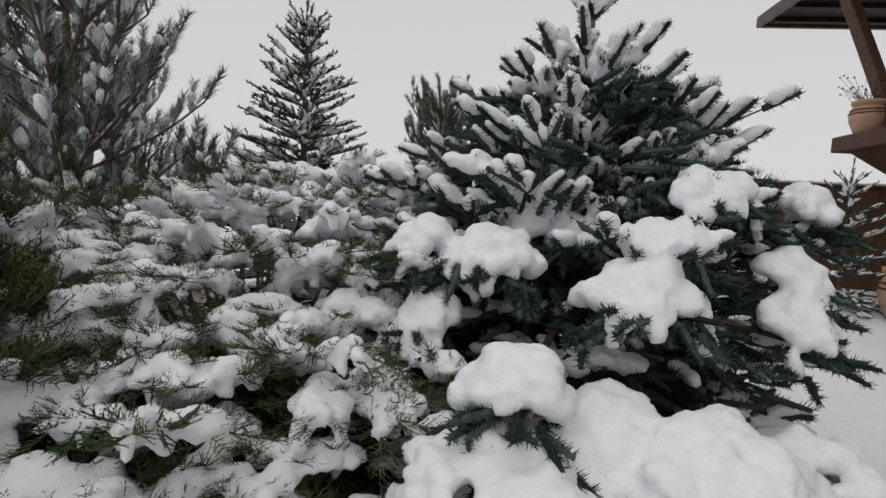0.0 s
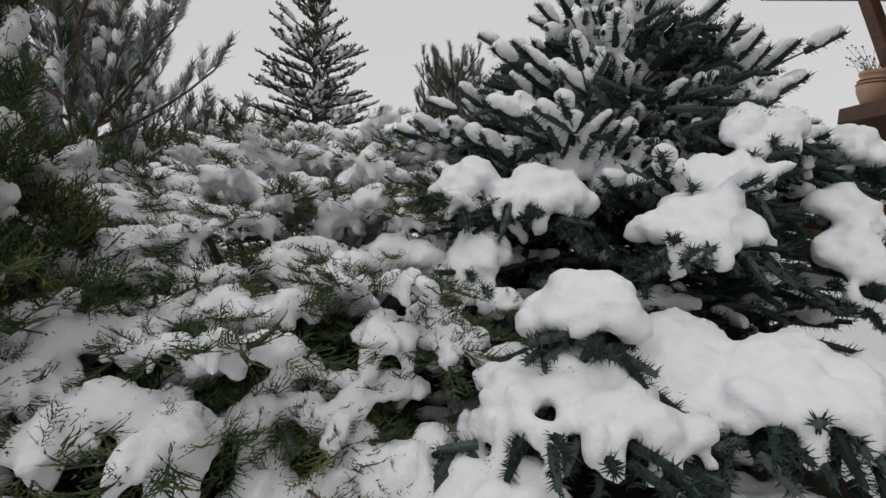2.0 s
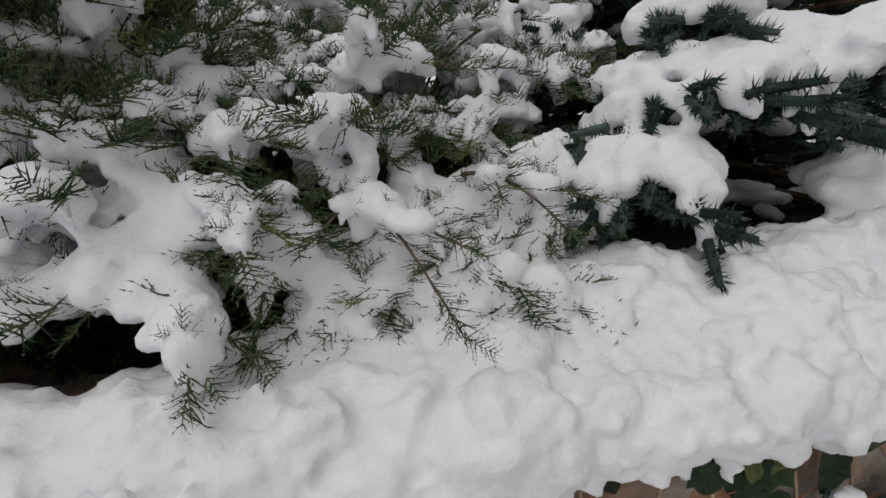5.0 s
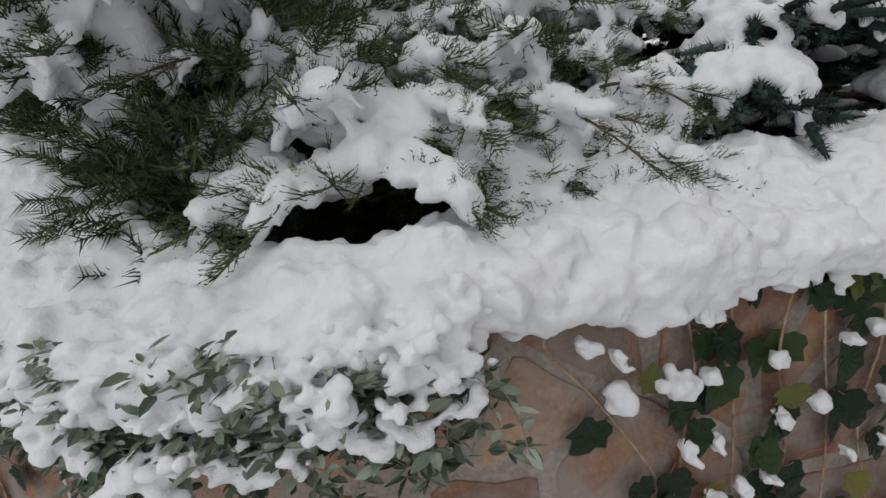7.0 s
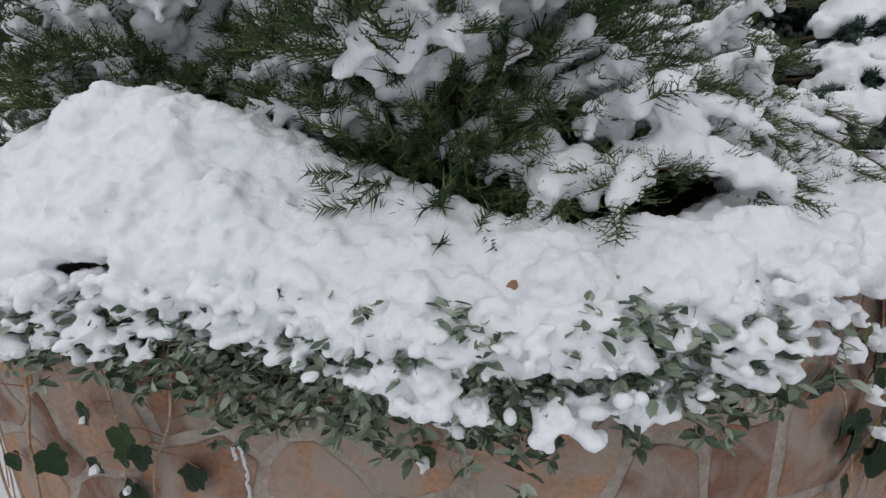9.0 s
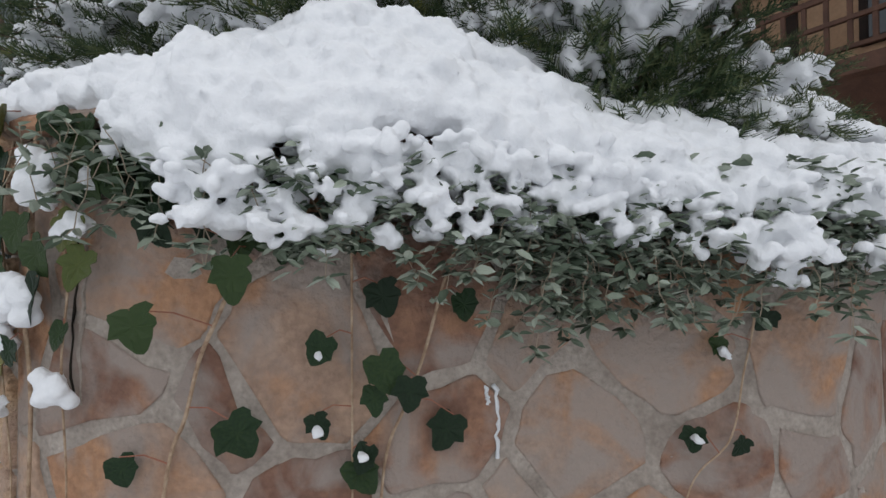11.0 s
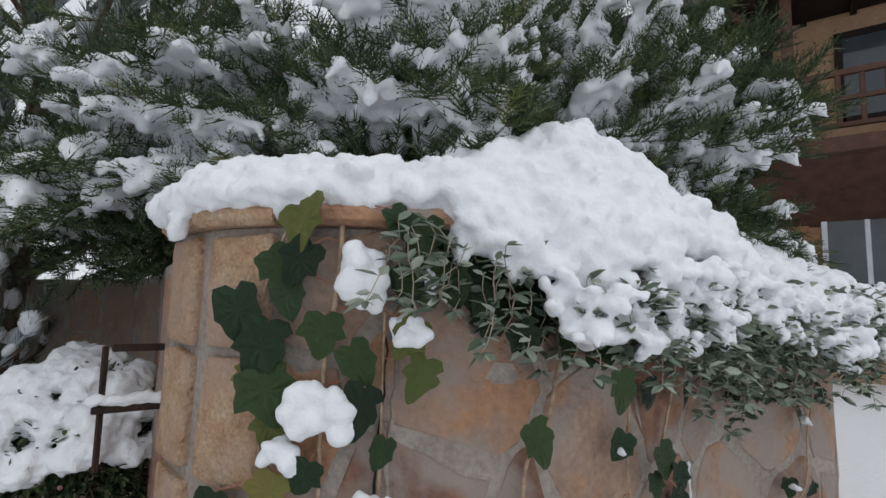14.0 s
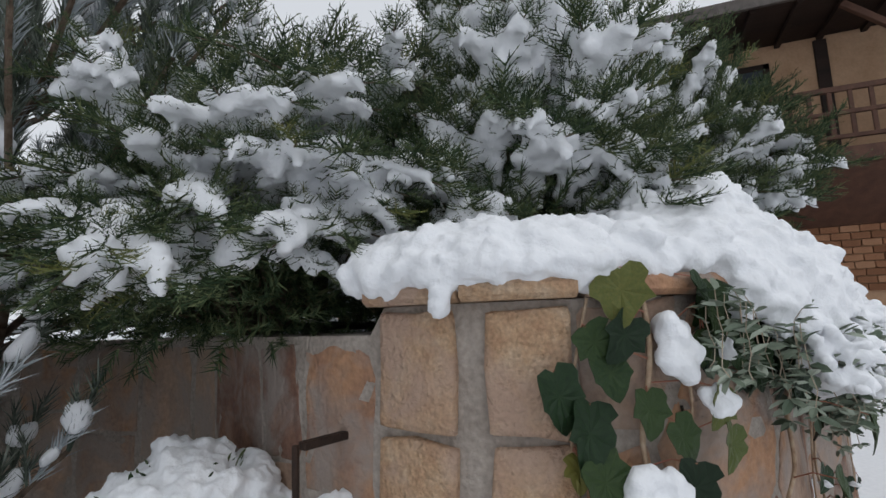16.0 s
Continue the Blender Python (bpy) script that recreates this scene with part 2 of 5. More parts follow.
CLUMPS = {}
for c_name, c_size, c_depth in (("coarse", 0.05, 2), ("fine", 0.02, 3)):
    CLUMPS[c_name] = bpy.data.textures.new("snow_" + c_name, "CLOUDS")
    CLUMPS[c_name].noise_scale, CLUMPS[c_name].noise_depth = c_size, c_depth


def snow_object(name, heap, label, voxel, smooth=1, category="snow", clump=1.0, group="", kind="stuff"):
    """Lumps grown together into one fluffy mass."""
    ob = heap.make(name, M_SNOW, None, label, True)
    tagged(ob, label, category, group, kind)
    r = ob.modifiers.new("grown_together", "REMESH")
    r.mode, r.voxel_size, r.use_smooth_shade = "VOXEL", voxel, True
    if smooth:
        s = ob.modifiers.new("soft", "SMOOTH")
        s.factor, s.iterations = 0.5, smooth
    for c_name, strength in (("coarse", 0.028), ("fine", 0.013)):
        d = ob.modifiers.new("clumps_" + c_name, "DISPLACE")
        d.texture, d.strength, d.mid_level, d.texture_coords = CLUMPS[c_name], strength * clump, 0.52, "LOCAL"
    return ob


# ---- the garden wall ----
WALL_Z, GROUND_Z, BED_Z = 0.90, -0.25, 0.82
WALL_LINE = [(2.6, 2.05), (1.8, 1.52), (1.1, 1.08), (0.5, 0.80), (0.0, 0.64), (-0.3, 0.56), (-0.6, 0.475), (-0.9, 0.42), (-1.2, 0.425), (-1.4, 0.51), (-1.6, 0.63),
             (-1.75, 0.70), (-1.9, 0.74), (-2.1, 0.785), (-2.3, 0.86), (-2.45, 0.935), (-2.57, 1.03), (-2.68, 1.13), (-2.75, 1.23), (-2.79, 1.33), (-2.805, 1.43),
             (-2.78, 1.60), (-2.70, 1.85), (-2.55, 2.2), (-2.40, 2.55), (-2.38, 2.9), (-2.45, 3.35), (-2.66, 3.9), (-3.0, 4.7)]


def spline(points, step):
    """A smooth line through the points, and its length so far."""
    p = np.array(points, float)
    q = np.vstack([2 * p[0] - p[1], p, 2 * p[-1] - p[-2]])
    out = []
    for i in range(1, len(q) - 2):
        a, b, c, d = q[i - 1 : i + 3]
        for t in np.linspace(0, 1, 24, endpoint=False):
            out.append(0.5 * (2 * b + (c - a) * t + (2 * a - 5 * b + 4 * c - d) * t * t + (3 * b - a - 3 * c + d) * t**3))
    out = np.array(out + [p[-1]])
    s = np.r_[0, np.cumsum(np.linalg.norm(np.diff(out, axis=0), axis=1))]
    n = np.arange(0, s[-1], step)
    return np.stack([np.interp(n, s, out[:, k]) for k in range(out.shape[1])], 1), n


LINE, LINE_S = spline(WALL_LINE, 0.02)
TAN = np.gradient(LINE, axis=0)
TAN /= np.linalg.norm(TAN, axis=1)[:, None]
OUT = np.stack([-TAN[:, 1], TAN[:, 0]], 1)  # away from the bed


def on_wall(s, z, out=0.0):
    """The point at length s along the wall's face, at height z, so far out of it."""
    i = np.interp(s, LINE_S, np.arange(len(LINE)))
    p = np.array([np.interp(i, np.arange(len(LINE)), LINE[:, k]) for k in (0, 1)])
    o = np.array([np.interp(i, np.arange(len(LINE)), OUT[:, k]) for k in (0, 1)])
    o /= np.linalg.norm(o)
    return np.array([*(p + out * o), z])


def s_at(x, y):
    return LINE_S[np.argmin(np.hypot(LINE[:, 0] - x, LINE[:, 1] - y))]


S_CORNER = s_at(-2.77, 1.27)
S_EDGE = s_at(-2.805, 1.405)
S_A = s_at(1.1, 1.08)
TOP_S = [0.0] + [s_at(x, y) for x, y in ((0.2, 0.70), (-0.3, 0.56), (-1.3, 0.46), (-2.2, 0.82), (-2.5, 0.97))] + [S_EDGE + 0.22, S_EDGE + 0.26, S_EDGE + 2.4]
TOP_Z = [0.84, 0.83, 0.79, 0.81, 0.86, 0.90, 0.90, 0.845, 0.83]


def top_z(s):
    """The height of the wall's top at length s: it sinks gently towards the spruce."""
    return float(np.interp(s, TOP_S, TOP_Z))



def wall_core():
    """The mortared body of the wall, with its back."""
    bm = bmesh.new()
    rows = []
    for i in range(0, len(LINE), 2):
        p, o, zt = LINE[i], OUT[i], top_z(LINE_S[i])
        rows.append([bm.verts.new((*(p + d * o), z)) for d, z in ((0, GROUND_Z - 0.3), (0, 0.2), (0, zt), (-0.24, zt), (-0.24, GROUND_Z - 0.3))])
    for a, b in zip(rows, rows[1:]):
        for k in range(4):
            bm.faces.new((a[k], b[k], b[k + 1], a[k + 1]))
    bm.faces.new(rows[0])
    bm.faces.new(rows[-1][::-1])
    return tagged(part("wall_garden", bm, M_MORTAR), "curved garden retaining wall of mortared natural stone slabs", "wall", kind="structure")


wall_garden = wall_core()


def clip(poly, a, b, c):
    """The part of a polygon where a*x + b*y <= c."""
    out = []
    for i, p in enumerate(poly):
        q = poly[(i + 1) % len(poly)]
        dp, dq = a * p[0] + b * p[1] - c, a * q[0] + b * q[1] - c
        if dp <= 0:
            out.append(p)
        if dp * dq < 0:
            t = dp / (dp - dq)
            out.append((p[0] + t * (q[0] - p[0]), p[1] + t * (q[1] - p[1])))
    return out


def slab(poly, material, proud, seed, cut=0.12):
    """A stone slab with rounded, uneven edges, laid on the curved face; poly in (length, height)."""
    p = np.array(poly)
    c = p.mean(0)
    ring = []
    for i in range(len(p)):
        a, b, d = p[i - 1], p[i], p[(i + 1) % len(p)]
        ring += [b + cut * (a - b), b + 0.27 * cut * (c - b), b + cut * (d - b), b + 0.5 * (d - b)]
    ring = np.array(ring)
    jit = np.array([[noise.noise(Vector((*(q * 14), seed))), noise.noise(Vector((*(q * 14), seed + 9)))] for q in ring])
    ring = ring + 0.2 * min(cut, 0.13) * jit
    bm = bmesh.new()
    layers = []
    for shrink, depth in ((0.0, -0.015), (0.0, 0.55 * proud), (0.035, 0.9 * proud), (0.16, proud)):
        row = []
        for q in ring:
            w = q + shrink * (c - q)
            d = depth + (0.004 * noise.noise(Vector((*(w * 22), seed))) if depth > 0 else 0)
            row.append(bm.verts.new(on_wall(w[0], w[1], d)))
        layers.append(row)
    n = len(ring)
    for a, b in zip(layers, layers[1:]):
        for k in range(n):
            bm.faces.new((a[k], a[(k + 1) % n], b[(k + 1) % n], b[k]))
    mid = bm.verts.new(on_wall(c[0], c[1], proud + 0.003))
    for k in range(n):
        bm.faces.new((layers[-1][k], layers[-1][(k + 1) % n], mid))
    return part("stone", bm, material, wall_garden, smooth=True)


def crazy_paving():
    """Irregular slabs over the face, and squared blocks at the wall's end."""
    r = random.Random(11)
    s0, s1 = S_A, S_EDGE - 0.165
    sites, tries = [], 0
    while tries < 4000:
        tries += 1
        q = (r.uniform(s0, s1), r.uniform(GROUND_Z - 0.1, WALL_Z - 0.02))
        if all(math.hypot((q[0] - w[0]) * r.choice((0.6, 0.85, 1.1)), q[1] - w[1]) > 0.205 for w in sites):
            sites.append(q)
    heft = {q: r.uniform(-0.012, 0.012) for q in sites}
    for n, q in enumerate(sites):
        poly = [(max(s0, q[0] - 0.3), max(GROUND_Z - 0.1, q[1] - 0.3)), (min(s1, q[0] + 0.3), max(GROUND_Z - 0.1, q[1] - 0.3)),
                (min(s1, q[0] + 0.3), min(top_z(q[0]) - 0.012, q[1] + 0.3)), (max(s0, q[0] - 0.3), min(top_z(q[0]) - 0.012, q[1] + 0.3))]
        gap = r.uniform(0.009, 0.027)
        for w in sites:
            if w != q and abs(w[0] - q[0]) < 0.6 and abs(w[1] - q[1]) < 0.6:
                a, b = w[0] - q[0], w[1] - q[1]
                d = math.hypot(a, b)
                poly = clip(poly, a / d, b / d, ((a * (q[0] + w[0]) + b * (q[1] + w[1])) / 2 + heft[q] - heft[w]) / d - gap)
        if len(poly) > 2:
            slab(poly, M_STONE, r.uniform(0.0015, 0.006), n, r.uniform(0.08, 0.2))
    # squared sandstone blocks round the end, in courses
    z = WALL_Z - 0.015
    for c, h in enumerate((0.235, 0.25, 0.22, 0.25, 0.2)):
        lo = max(GROUND_Z - 0.1, z - h + 0.02)
        for a, b in ((-0.15, -0.004), (0.052, 0.225)):
            off = 0.010 * (c % 2)
            slab([(S_EDGE + a + off, lo), (S_EDGE + b + off, lo), (S_EDGE + b, z), (S_EDGE + a, z)], M_YSTONE, 0.02, 300 + c * 3 + a, 0.07)
        z -= h
    # the return: long upright slabs
    s = S_EDGE + 0.245
    while s < S_EDGE + 1.9:
        w = r.uniform(0.16, 0.32)
        z = top_z(s + 0.1) - 0.014
        while z > GROUND_Z:
            h = r.uniform(0.2, 0.42)
            slab([(s + 0.01, max(GROUND_Z - 0.1, z - h)), (s + w, max(GROUND_Z - 0.1, z - h)), (s + w + r.uniform(-.02, .02), z - 0.012), (s + 0.01 + r.uniform(0, .02), z - 0.012)], M_STONE, 0.0015, 500 + s, 0.2)
            z -= h
        s += w + 0.012


def cap_stones():
    """Flat cap slabs along the top of the wall's end and along the front."""
    def cap(a, b, seed, material):
        bm = bmesh.new()
        cols = []
        n = max(3, int((b - a) / 0.03))
        for i in range(n + 1):
            s = a + (b - a) * i / n
            z0 = top_z(min(s, S_EDGE + 0.2))
            z1 = z0 + 0.042
            e = 0.008 * noise.noise(Vector((s * 9, seed, 0)))
            cols.append([bm.verts.new(on_wall(s, z, o + e)) for o, z in ((-0.26, z0), (0.030, z0 + 0.002), (0.042, z0 + 0.012), (0.042, z1 - 0.012), (0.030, z1), (-0.26, z1))])
        for p, q in zip(cols, cols[1:]):
            for k in range(6):
                bm.faces.new((p[k], q[k], q[(k + 1) % 6], p[(k + 1) % 6]))
        bm.faces.new(cols[0])
        bm.faces.new(cols[-1][::-1])
        part("cap_stone", bm, material, wall_garden, smooth=False)
    cap(S_EDGE - 0.16, S_EDGE + 0.028, 1, M_YSTONE)
    cap(S_EDGE + 0.035, S_EDGE + 0.24, 2, M_YSTONE)
    s, k = S_A, 3
    r = random.Random(4)
    while s < S_EDGE - 0.18:
        e = min(s + r.uniform(0.28, 0.45), S_EDGE - 0.17)
        cap(s, e - 0.012, k, M_STONE)
        s, k = e, k + 1


# ---- ground ----
def ground_sheet():
    """One sheet of snow: the low path before the wall, the raised bed and terrace behind it, and open land to the horizon."""
    xs = np.unique(np.round(np.r_[np.linspace(-400, -12, 14), np.arange(-12, -3.4, 0.4), np.arange(-3.4, 2.8, 0.10), np.arange(2.8, 14, 0.4), np.linspace(14, 400, 14)], 3))
    ys = np.unique(np.round(np.r_[np.linspace(-400, -8, 12), np.arange(-8, 0.2, 0.4), np.arange(0.2, 5.0, 0.10), np.arange(5.0, 16, 0.4), np.linspace(16, 400, 14)], 3))
    L2 = LINE - OUT * 0.17
    v = []
    for y in ys:
        for x in xs:
            d = np.hypot(L2[:, 0] - x, L2[:, 1] - y)
            i = d.argmin()
            inside = (np.array([x, y]) - L2[i]) @ OUT[i] < 0
            if x > 2.6:
                inside = y > 2.05 + 0.6 * (x - 2.6)
            if y > 4.4:
                inside = x > -2.8 - 0.5 * (y - 4.4)
            lift = 0.05 * noise.noise(Vector((x * 0.6, y * 0.6, 0))) + 0.015 * noise.noise(Vector((x * 2.5, y * 2.5, 5)))
            v.append((x, y, (BED_Z - 0.05 if inside else GROUND_Z) + lift))
    nx, ny = len(xs), len(ys)
    i, j = np.meshgrid(np.arange(ny - 1), np.arange(nx - 1), indexing="ij")
    a = (i * nx + j).ravel()
    q = np.stack([a, a + 1, a + nx + 1, a + nx], 1)
    f = np.concatenate([q[:, [0, 1, 2]], q[:, [0, 2, 3]]])
    ob = new("ground", mesh_from("ground", v, f, M_SNOW, True))
    return tagged(ob, "snow-covered garden ground, a raised terrace behind the wall", "ground", kind="structure")


ground_sheet()


def bed_soil_shade():
    """Earth of the bed, coloured near black to stand for shade under the shrubs."""
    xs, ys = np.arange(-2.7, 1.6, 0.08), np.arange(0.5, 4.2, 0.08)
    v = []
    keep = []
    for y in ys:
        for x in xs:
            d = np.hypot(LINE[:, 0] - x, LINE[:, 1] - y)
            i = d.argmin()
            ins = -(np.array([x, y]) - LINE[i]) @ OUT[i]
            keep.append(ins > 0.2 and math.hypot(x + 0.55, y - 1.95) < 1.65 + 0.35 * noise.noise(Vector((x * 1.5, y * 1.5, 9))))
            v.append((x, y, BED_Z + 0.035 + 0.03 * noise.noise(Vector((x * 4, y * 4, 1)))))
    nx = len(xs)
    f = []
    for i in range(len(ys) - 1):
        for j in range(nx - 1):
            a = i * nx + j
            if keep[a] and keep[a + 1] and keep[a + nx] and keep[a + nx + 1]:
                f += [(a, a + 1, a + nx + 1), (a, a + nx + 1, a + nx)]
    ob = new("bed_soil_shade", mesh_from("bed_soil_shade", v, f, M_SHADE_SOIL, True))
    return tagged(ob, "needle-strewn earth of the raised bed, coloured dark as the shade under the shrubs", "soil", kind="structure")


bed_soil_shade()

# ---- conifers ----
def twig_piece(r0, tip=0.0):
    """A three-sided tapering twig of length 1 along x."""
    t = np.array([0, 2.094, 4.189])
    a = np.stack([np.zeros(3), r0 * np.cos(t), r0 * np.sin(t)], 1)
    v = np.vstack([a, [[1, 0, 0]]])
    return v, np.array([[0, 1, 3], [1, 2, 3], [2, 0, 3]])


def juniper_spray(seed):
    """A feathery flat spray about 1 long, of short scale-leaved twigs."""
    r = np.random.default_rng(seed)
    heap = Heap()
    base, f = twig_piece(1.0)
    P, D, L, R = [], [], [], []
    n = 7
    zig = 0.0
    for i in range(n):
        t = 0.08 + 0.84 * i / n
        zig = 0.03 * math.sin(3 * t + seed)
        for side in (-1, 1):
            if r.random() < 0.12:
                continue
            ang = side * r.uniform(0.55, 0.95)
            lift = r.uniform(-0.1, 0.55)
            ln = (0.42 * (1 - t) ** 0.7 + 0.13) * r.uniform(0.7, 1.25)
            d = np.array([math.cos(ang), math.sin(ang), lift])
            d /= np.linalg.norm(d)
            o = np.array([t, zig, 0.05 * t * t])
            P.append(o), D.append(d), L.append(ln), R.append(0.016)
            m = int(1.3 + ln * 4.8)
            for k in range(m):
                u = (k + 0.6) / m
                a2 = ang + (1 if k % 2 else -1) * r.uniform(0.5, 0.9)
                d2 = np.array([math.cos(a2), math.sin(a2), lift + r.uniform(-0.3, 0.5)])
                d2 /= np.linalg.norm(d2)
                P.append(o + d * ln * u), D.append(d2), L.append(r.uniform(0.07, 0.15) * (1.2 - 0.6 * u)), R.append(0.013)
    for i in range(3):
        a, b = i / 3, (i + 1) / 3
        P.append(np.array([a, 0.03 * math.sin(3 * a + seed), 0.05 * a * a])), D.append(np.array([1, 0, 0.05])), L.append(0.42 if i < 2 else 0.36), R.append(0.02 - 0.004 * i)
    F = frames(np.array(D), r.uniform(0, 6, len(D)))
    S = np.stack([np.array(L), np.array(R), np.array(R)], 1)
    heap.many(base, f, F * S[:, None, :], np.array(P))
    return np.concatenate(heap.v), np.concatenate(heap.f)


SPRAYS = [juniper_spray(s) for s in range(5)]
COARSE = Heap()
for c_k in range(22):
    c_a = (-1) ** c_k * (0.45 + 0.02 * c_k)
    COARSE.many(*(lambda p: (p[0] * (0.30, 0.016, 0.016), p[1]))(twig_piece(1.0)), frames([(math.cos(c_a), math.sin(c_a), 0.5 * math.sin(c_k * 2.3))]), [(0.04 + 0.032 * c_k, 0, 0)])
COARSE_SPRAY = (np.concatenate(COARSE.v), np.concatenate(COARSE.f))


def branch_path(root, az, elev, length, droop, r, n=9):
    t = np.linspace(0, 1, n)
    d = np.array([-math.sin(az), math.cos(az)])
    wob = 0.05 * length * np.sin(3 * t + r.uniform(0, 6))
    side = np.array([d[1], -d[0]])
    h = length * (t * math.cos(elev))
    z = length * (t * math.sin(elev) - droop * t * t)
    xy = root[:2] + h[:, None] * d + wob[:, None] * side
    return np.column_stack([xy, root[2] + z])


class Growth:
    """Gathers the wood, sprays and snow of one juniper."""

    def __init__(self, seed):
        self.r, self.seed = np.random.default_rng(seed), seed
        self.wood, self.P, self.D, self.S, self.roll, self.sp, self.ss = Heap(), [], [], [], [], [], []

    def spray(self, p, d, size, roll=None):
        d = np.asarray(d, float)
        self.P.append(p), self.D.append(d / (np.linalg.norm(d) + 1e-9)), self.S.append(size), self.roll.append(self.r.normal(0, 0.5) if roll is None else roll)

    def plume(self, path, w, size, cover=1.0, sides=3, bare=0.12, thick=0.004):
        """One plume along a path: sprays to both sides, snow lying along its top, and shorter side plumes."""
        r, n = self.r, len(path)
        self.wood.add(*tube(path, np.linspace(thick, 0.0016, n), 4))
        t = np.gradient(path, axis=0)
        ln = np.linalg.norm(np.diff(path, axis=0), axis=1).sum()
        t /= np.linalg.norm(t, axis=1)[:, None] + 1e-9

        def at(u):
            k = u * (n - 1)
            m = min(int(k), n - 2)
            return path[m] + (k - m) * (path[m + 1] - path[m]), t[m]

        for k, u in enumerate(np.linspace(0.22, 1.0, max(4, int(ln / 0.042)))):
            p, d = at(u)
            yaw = (-1) ** k * r.uniform(0.3, 0.95) * (1.1 - 0.6 * u)
            c, q = math.cos(yaw), math.sin(yaw)
            self.spray(p, (c * d[0] - q * d[1], q * d[0] + c * d[1], d[2] + r.uniform(-0.25, 0.35)), size * r.uniform(0.75, 1.25) * (1.1 - 0.35 * u))
        self.spray(path[-2], path[-1] - path[-3], size * 1.1)
        if r.random() < cover:
            u = 0.12
            while u < 1 - bare:
                p, d = at(u)
                flat = math.hypot(d[0], d[1])
                k = w * (0.55 + 0.6 * math.sin(math.pi * min(1, (u + 0.12) / 1.15))) * r.uniform(0.75, 1.2) * (0.75 + 0.25 * flat)
                last = u + 0.62 * k / ln >= 1 - bare
                if noise.noise(Vector((p[0] * 9, p[1] * 9, p[2] * 13 + self.seed))) > -0.55:
                    cross = np.array([-d[1], d[0], 0]) / (flat + 0.05)
                    self.sp.append(p + (0, 0, 0.45 * k)), self.ss.append((k, k, 0.8 * k))
                    for o in (-1, 1):
                        e = k * r.uniform(0.45, 0.75)
                        self.sp.append(p + cross * o * k * r.uniform(0.5, 0.95) + (0, 0, 0.05 * k) + r.normal(0, 0.003, 3)), self.ss.append((e, e, e * 0.85))
                    if last or r.random() < 0.1:
                        # a lobe sagging from the plume
                        side = cross * r.choice((-1, 1)) * (0.3 if last else 0.9)
                        for g in range(int(r.integers(2, 5))):
                            e = k * (0.72 - 0.09 * g)
                            self.sp.append(p + side * k + d * (1, 1, 0) * 0.35 * k * g * last + (0, 0, -0.42 * k * (g + 0.5))), self.ss.append((e, e, e))
                    if r.random() < 0.38:
                        self.spray(p + (0, 0, 0.6 * k), d * 0.6 + np.array([r.normal(0, 0.5), r.normal(0, 0.5), r.uniform(0.3, 0.9)]), size * r.uniform(0.45, 0.7), r.uniform(-1.5, 1.5))
                u += 0.62 * k / ln
        for k in range(sides):
            u = r.uniform(0.25, 0.8)
            p, d = at(u)
            yaw = (-1) ** k * r.uniform(0.5, 1.0)
            c, q = math.cos(yaw), math.sin(yaw)
            m = ln * r.uniform(0.28, 0.5)
            e = np.array([c * d[0] - q * d[1], q * d[0] + c * d[1], d[2] * 0.8 + r.uniform(-0.15, 0.3)])
            e /= np.linalg.norm(e)
            v = np.linspace(0, 1, 6)[:, None]
            self.plume(p + e * m * v + np.array([0, 0, -0.22 * m]) * v * v, w * r.uniform(0.55, 0.8), size * 0.85, cover, 0, bare, thick * 0.7)

    def finish(self, label, centre, radii, inner, voxel, low=-0.1, clump=0.95):
        """Makes the shrub with its parts, and the snow on it."""
        r = self.r
        ob = thing("juniper_shrub", label, "shrub", "junipers in the raised bed")
        P, D, S = np.array(self.P), np.array(self.D), np.array(self.S)
        F = frames(D, np.array(self.roll)) * S[:, None, None]
        pick, pale = r.integers(0, len(SPRAYS), len(P)), r.random(len(P)) < 0.03
        leaf, yellow, core = Heap(), Heap(), Heap()
        for k, (v, f) in enumerate(SPRAYS):
            leaf.many(v, f, F[(pick == k) & ~pale], P[(pick == k) & ~pale])
            yellow.many(v, f, F[(pick == k) & pale], P[(pick == k) & pale])
        d = r.normal(0, 1, (inner, 3))
        d /= np.linalg.norm(d, axis=1)[:, None]
        d[:, 2] = np.abs(d[:, 2]) * 0.9 + low
        pos = np.array(centre) + np.array(radii) * d * np.sqrt(r.uniform(0.03, 0.45, inner))[:, None]
        core.many(*COARSE_SPRAY, frames(d + r.normal(0, 0.5, (inner, 3)), r.uniform(0, 6, inner)) * r.uniform(0.16, 0.26, inner)[:, None, None] * 0.62, pos)
        tagged(core.make("inner_foliage", M_JUN, ob), "shaded inner sprays", kind="stuff")
        tagged(self.wood.make("branch", M_BARK, ob), "brown arching branches", kind="stuff")
        tagged(leaf.make("foliage", M_JUN, ob), "dark green feathery sprays", kind="stuff")
        tagged(yellow.make("young_foliage", M_JUNY, ob), "yellow-green young sprays", kind="stuff")
        heap = Heap()
        blobs(heap, self.sp, self.ss)
        snow_object("snow_on_juniper", heap, "thick fresh snow draped over juniper boughs", voxel, 1, clump=clump)
        return ob


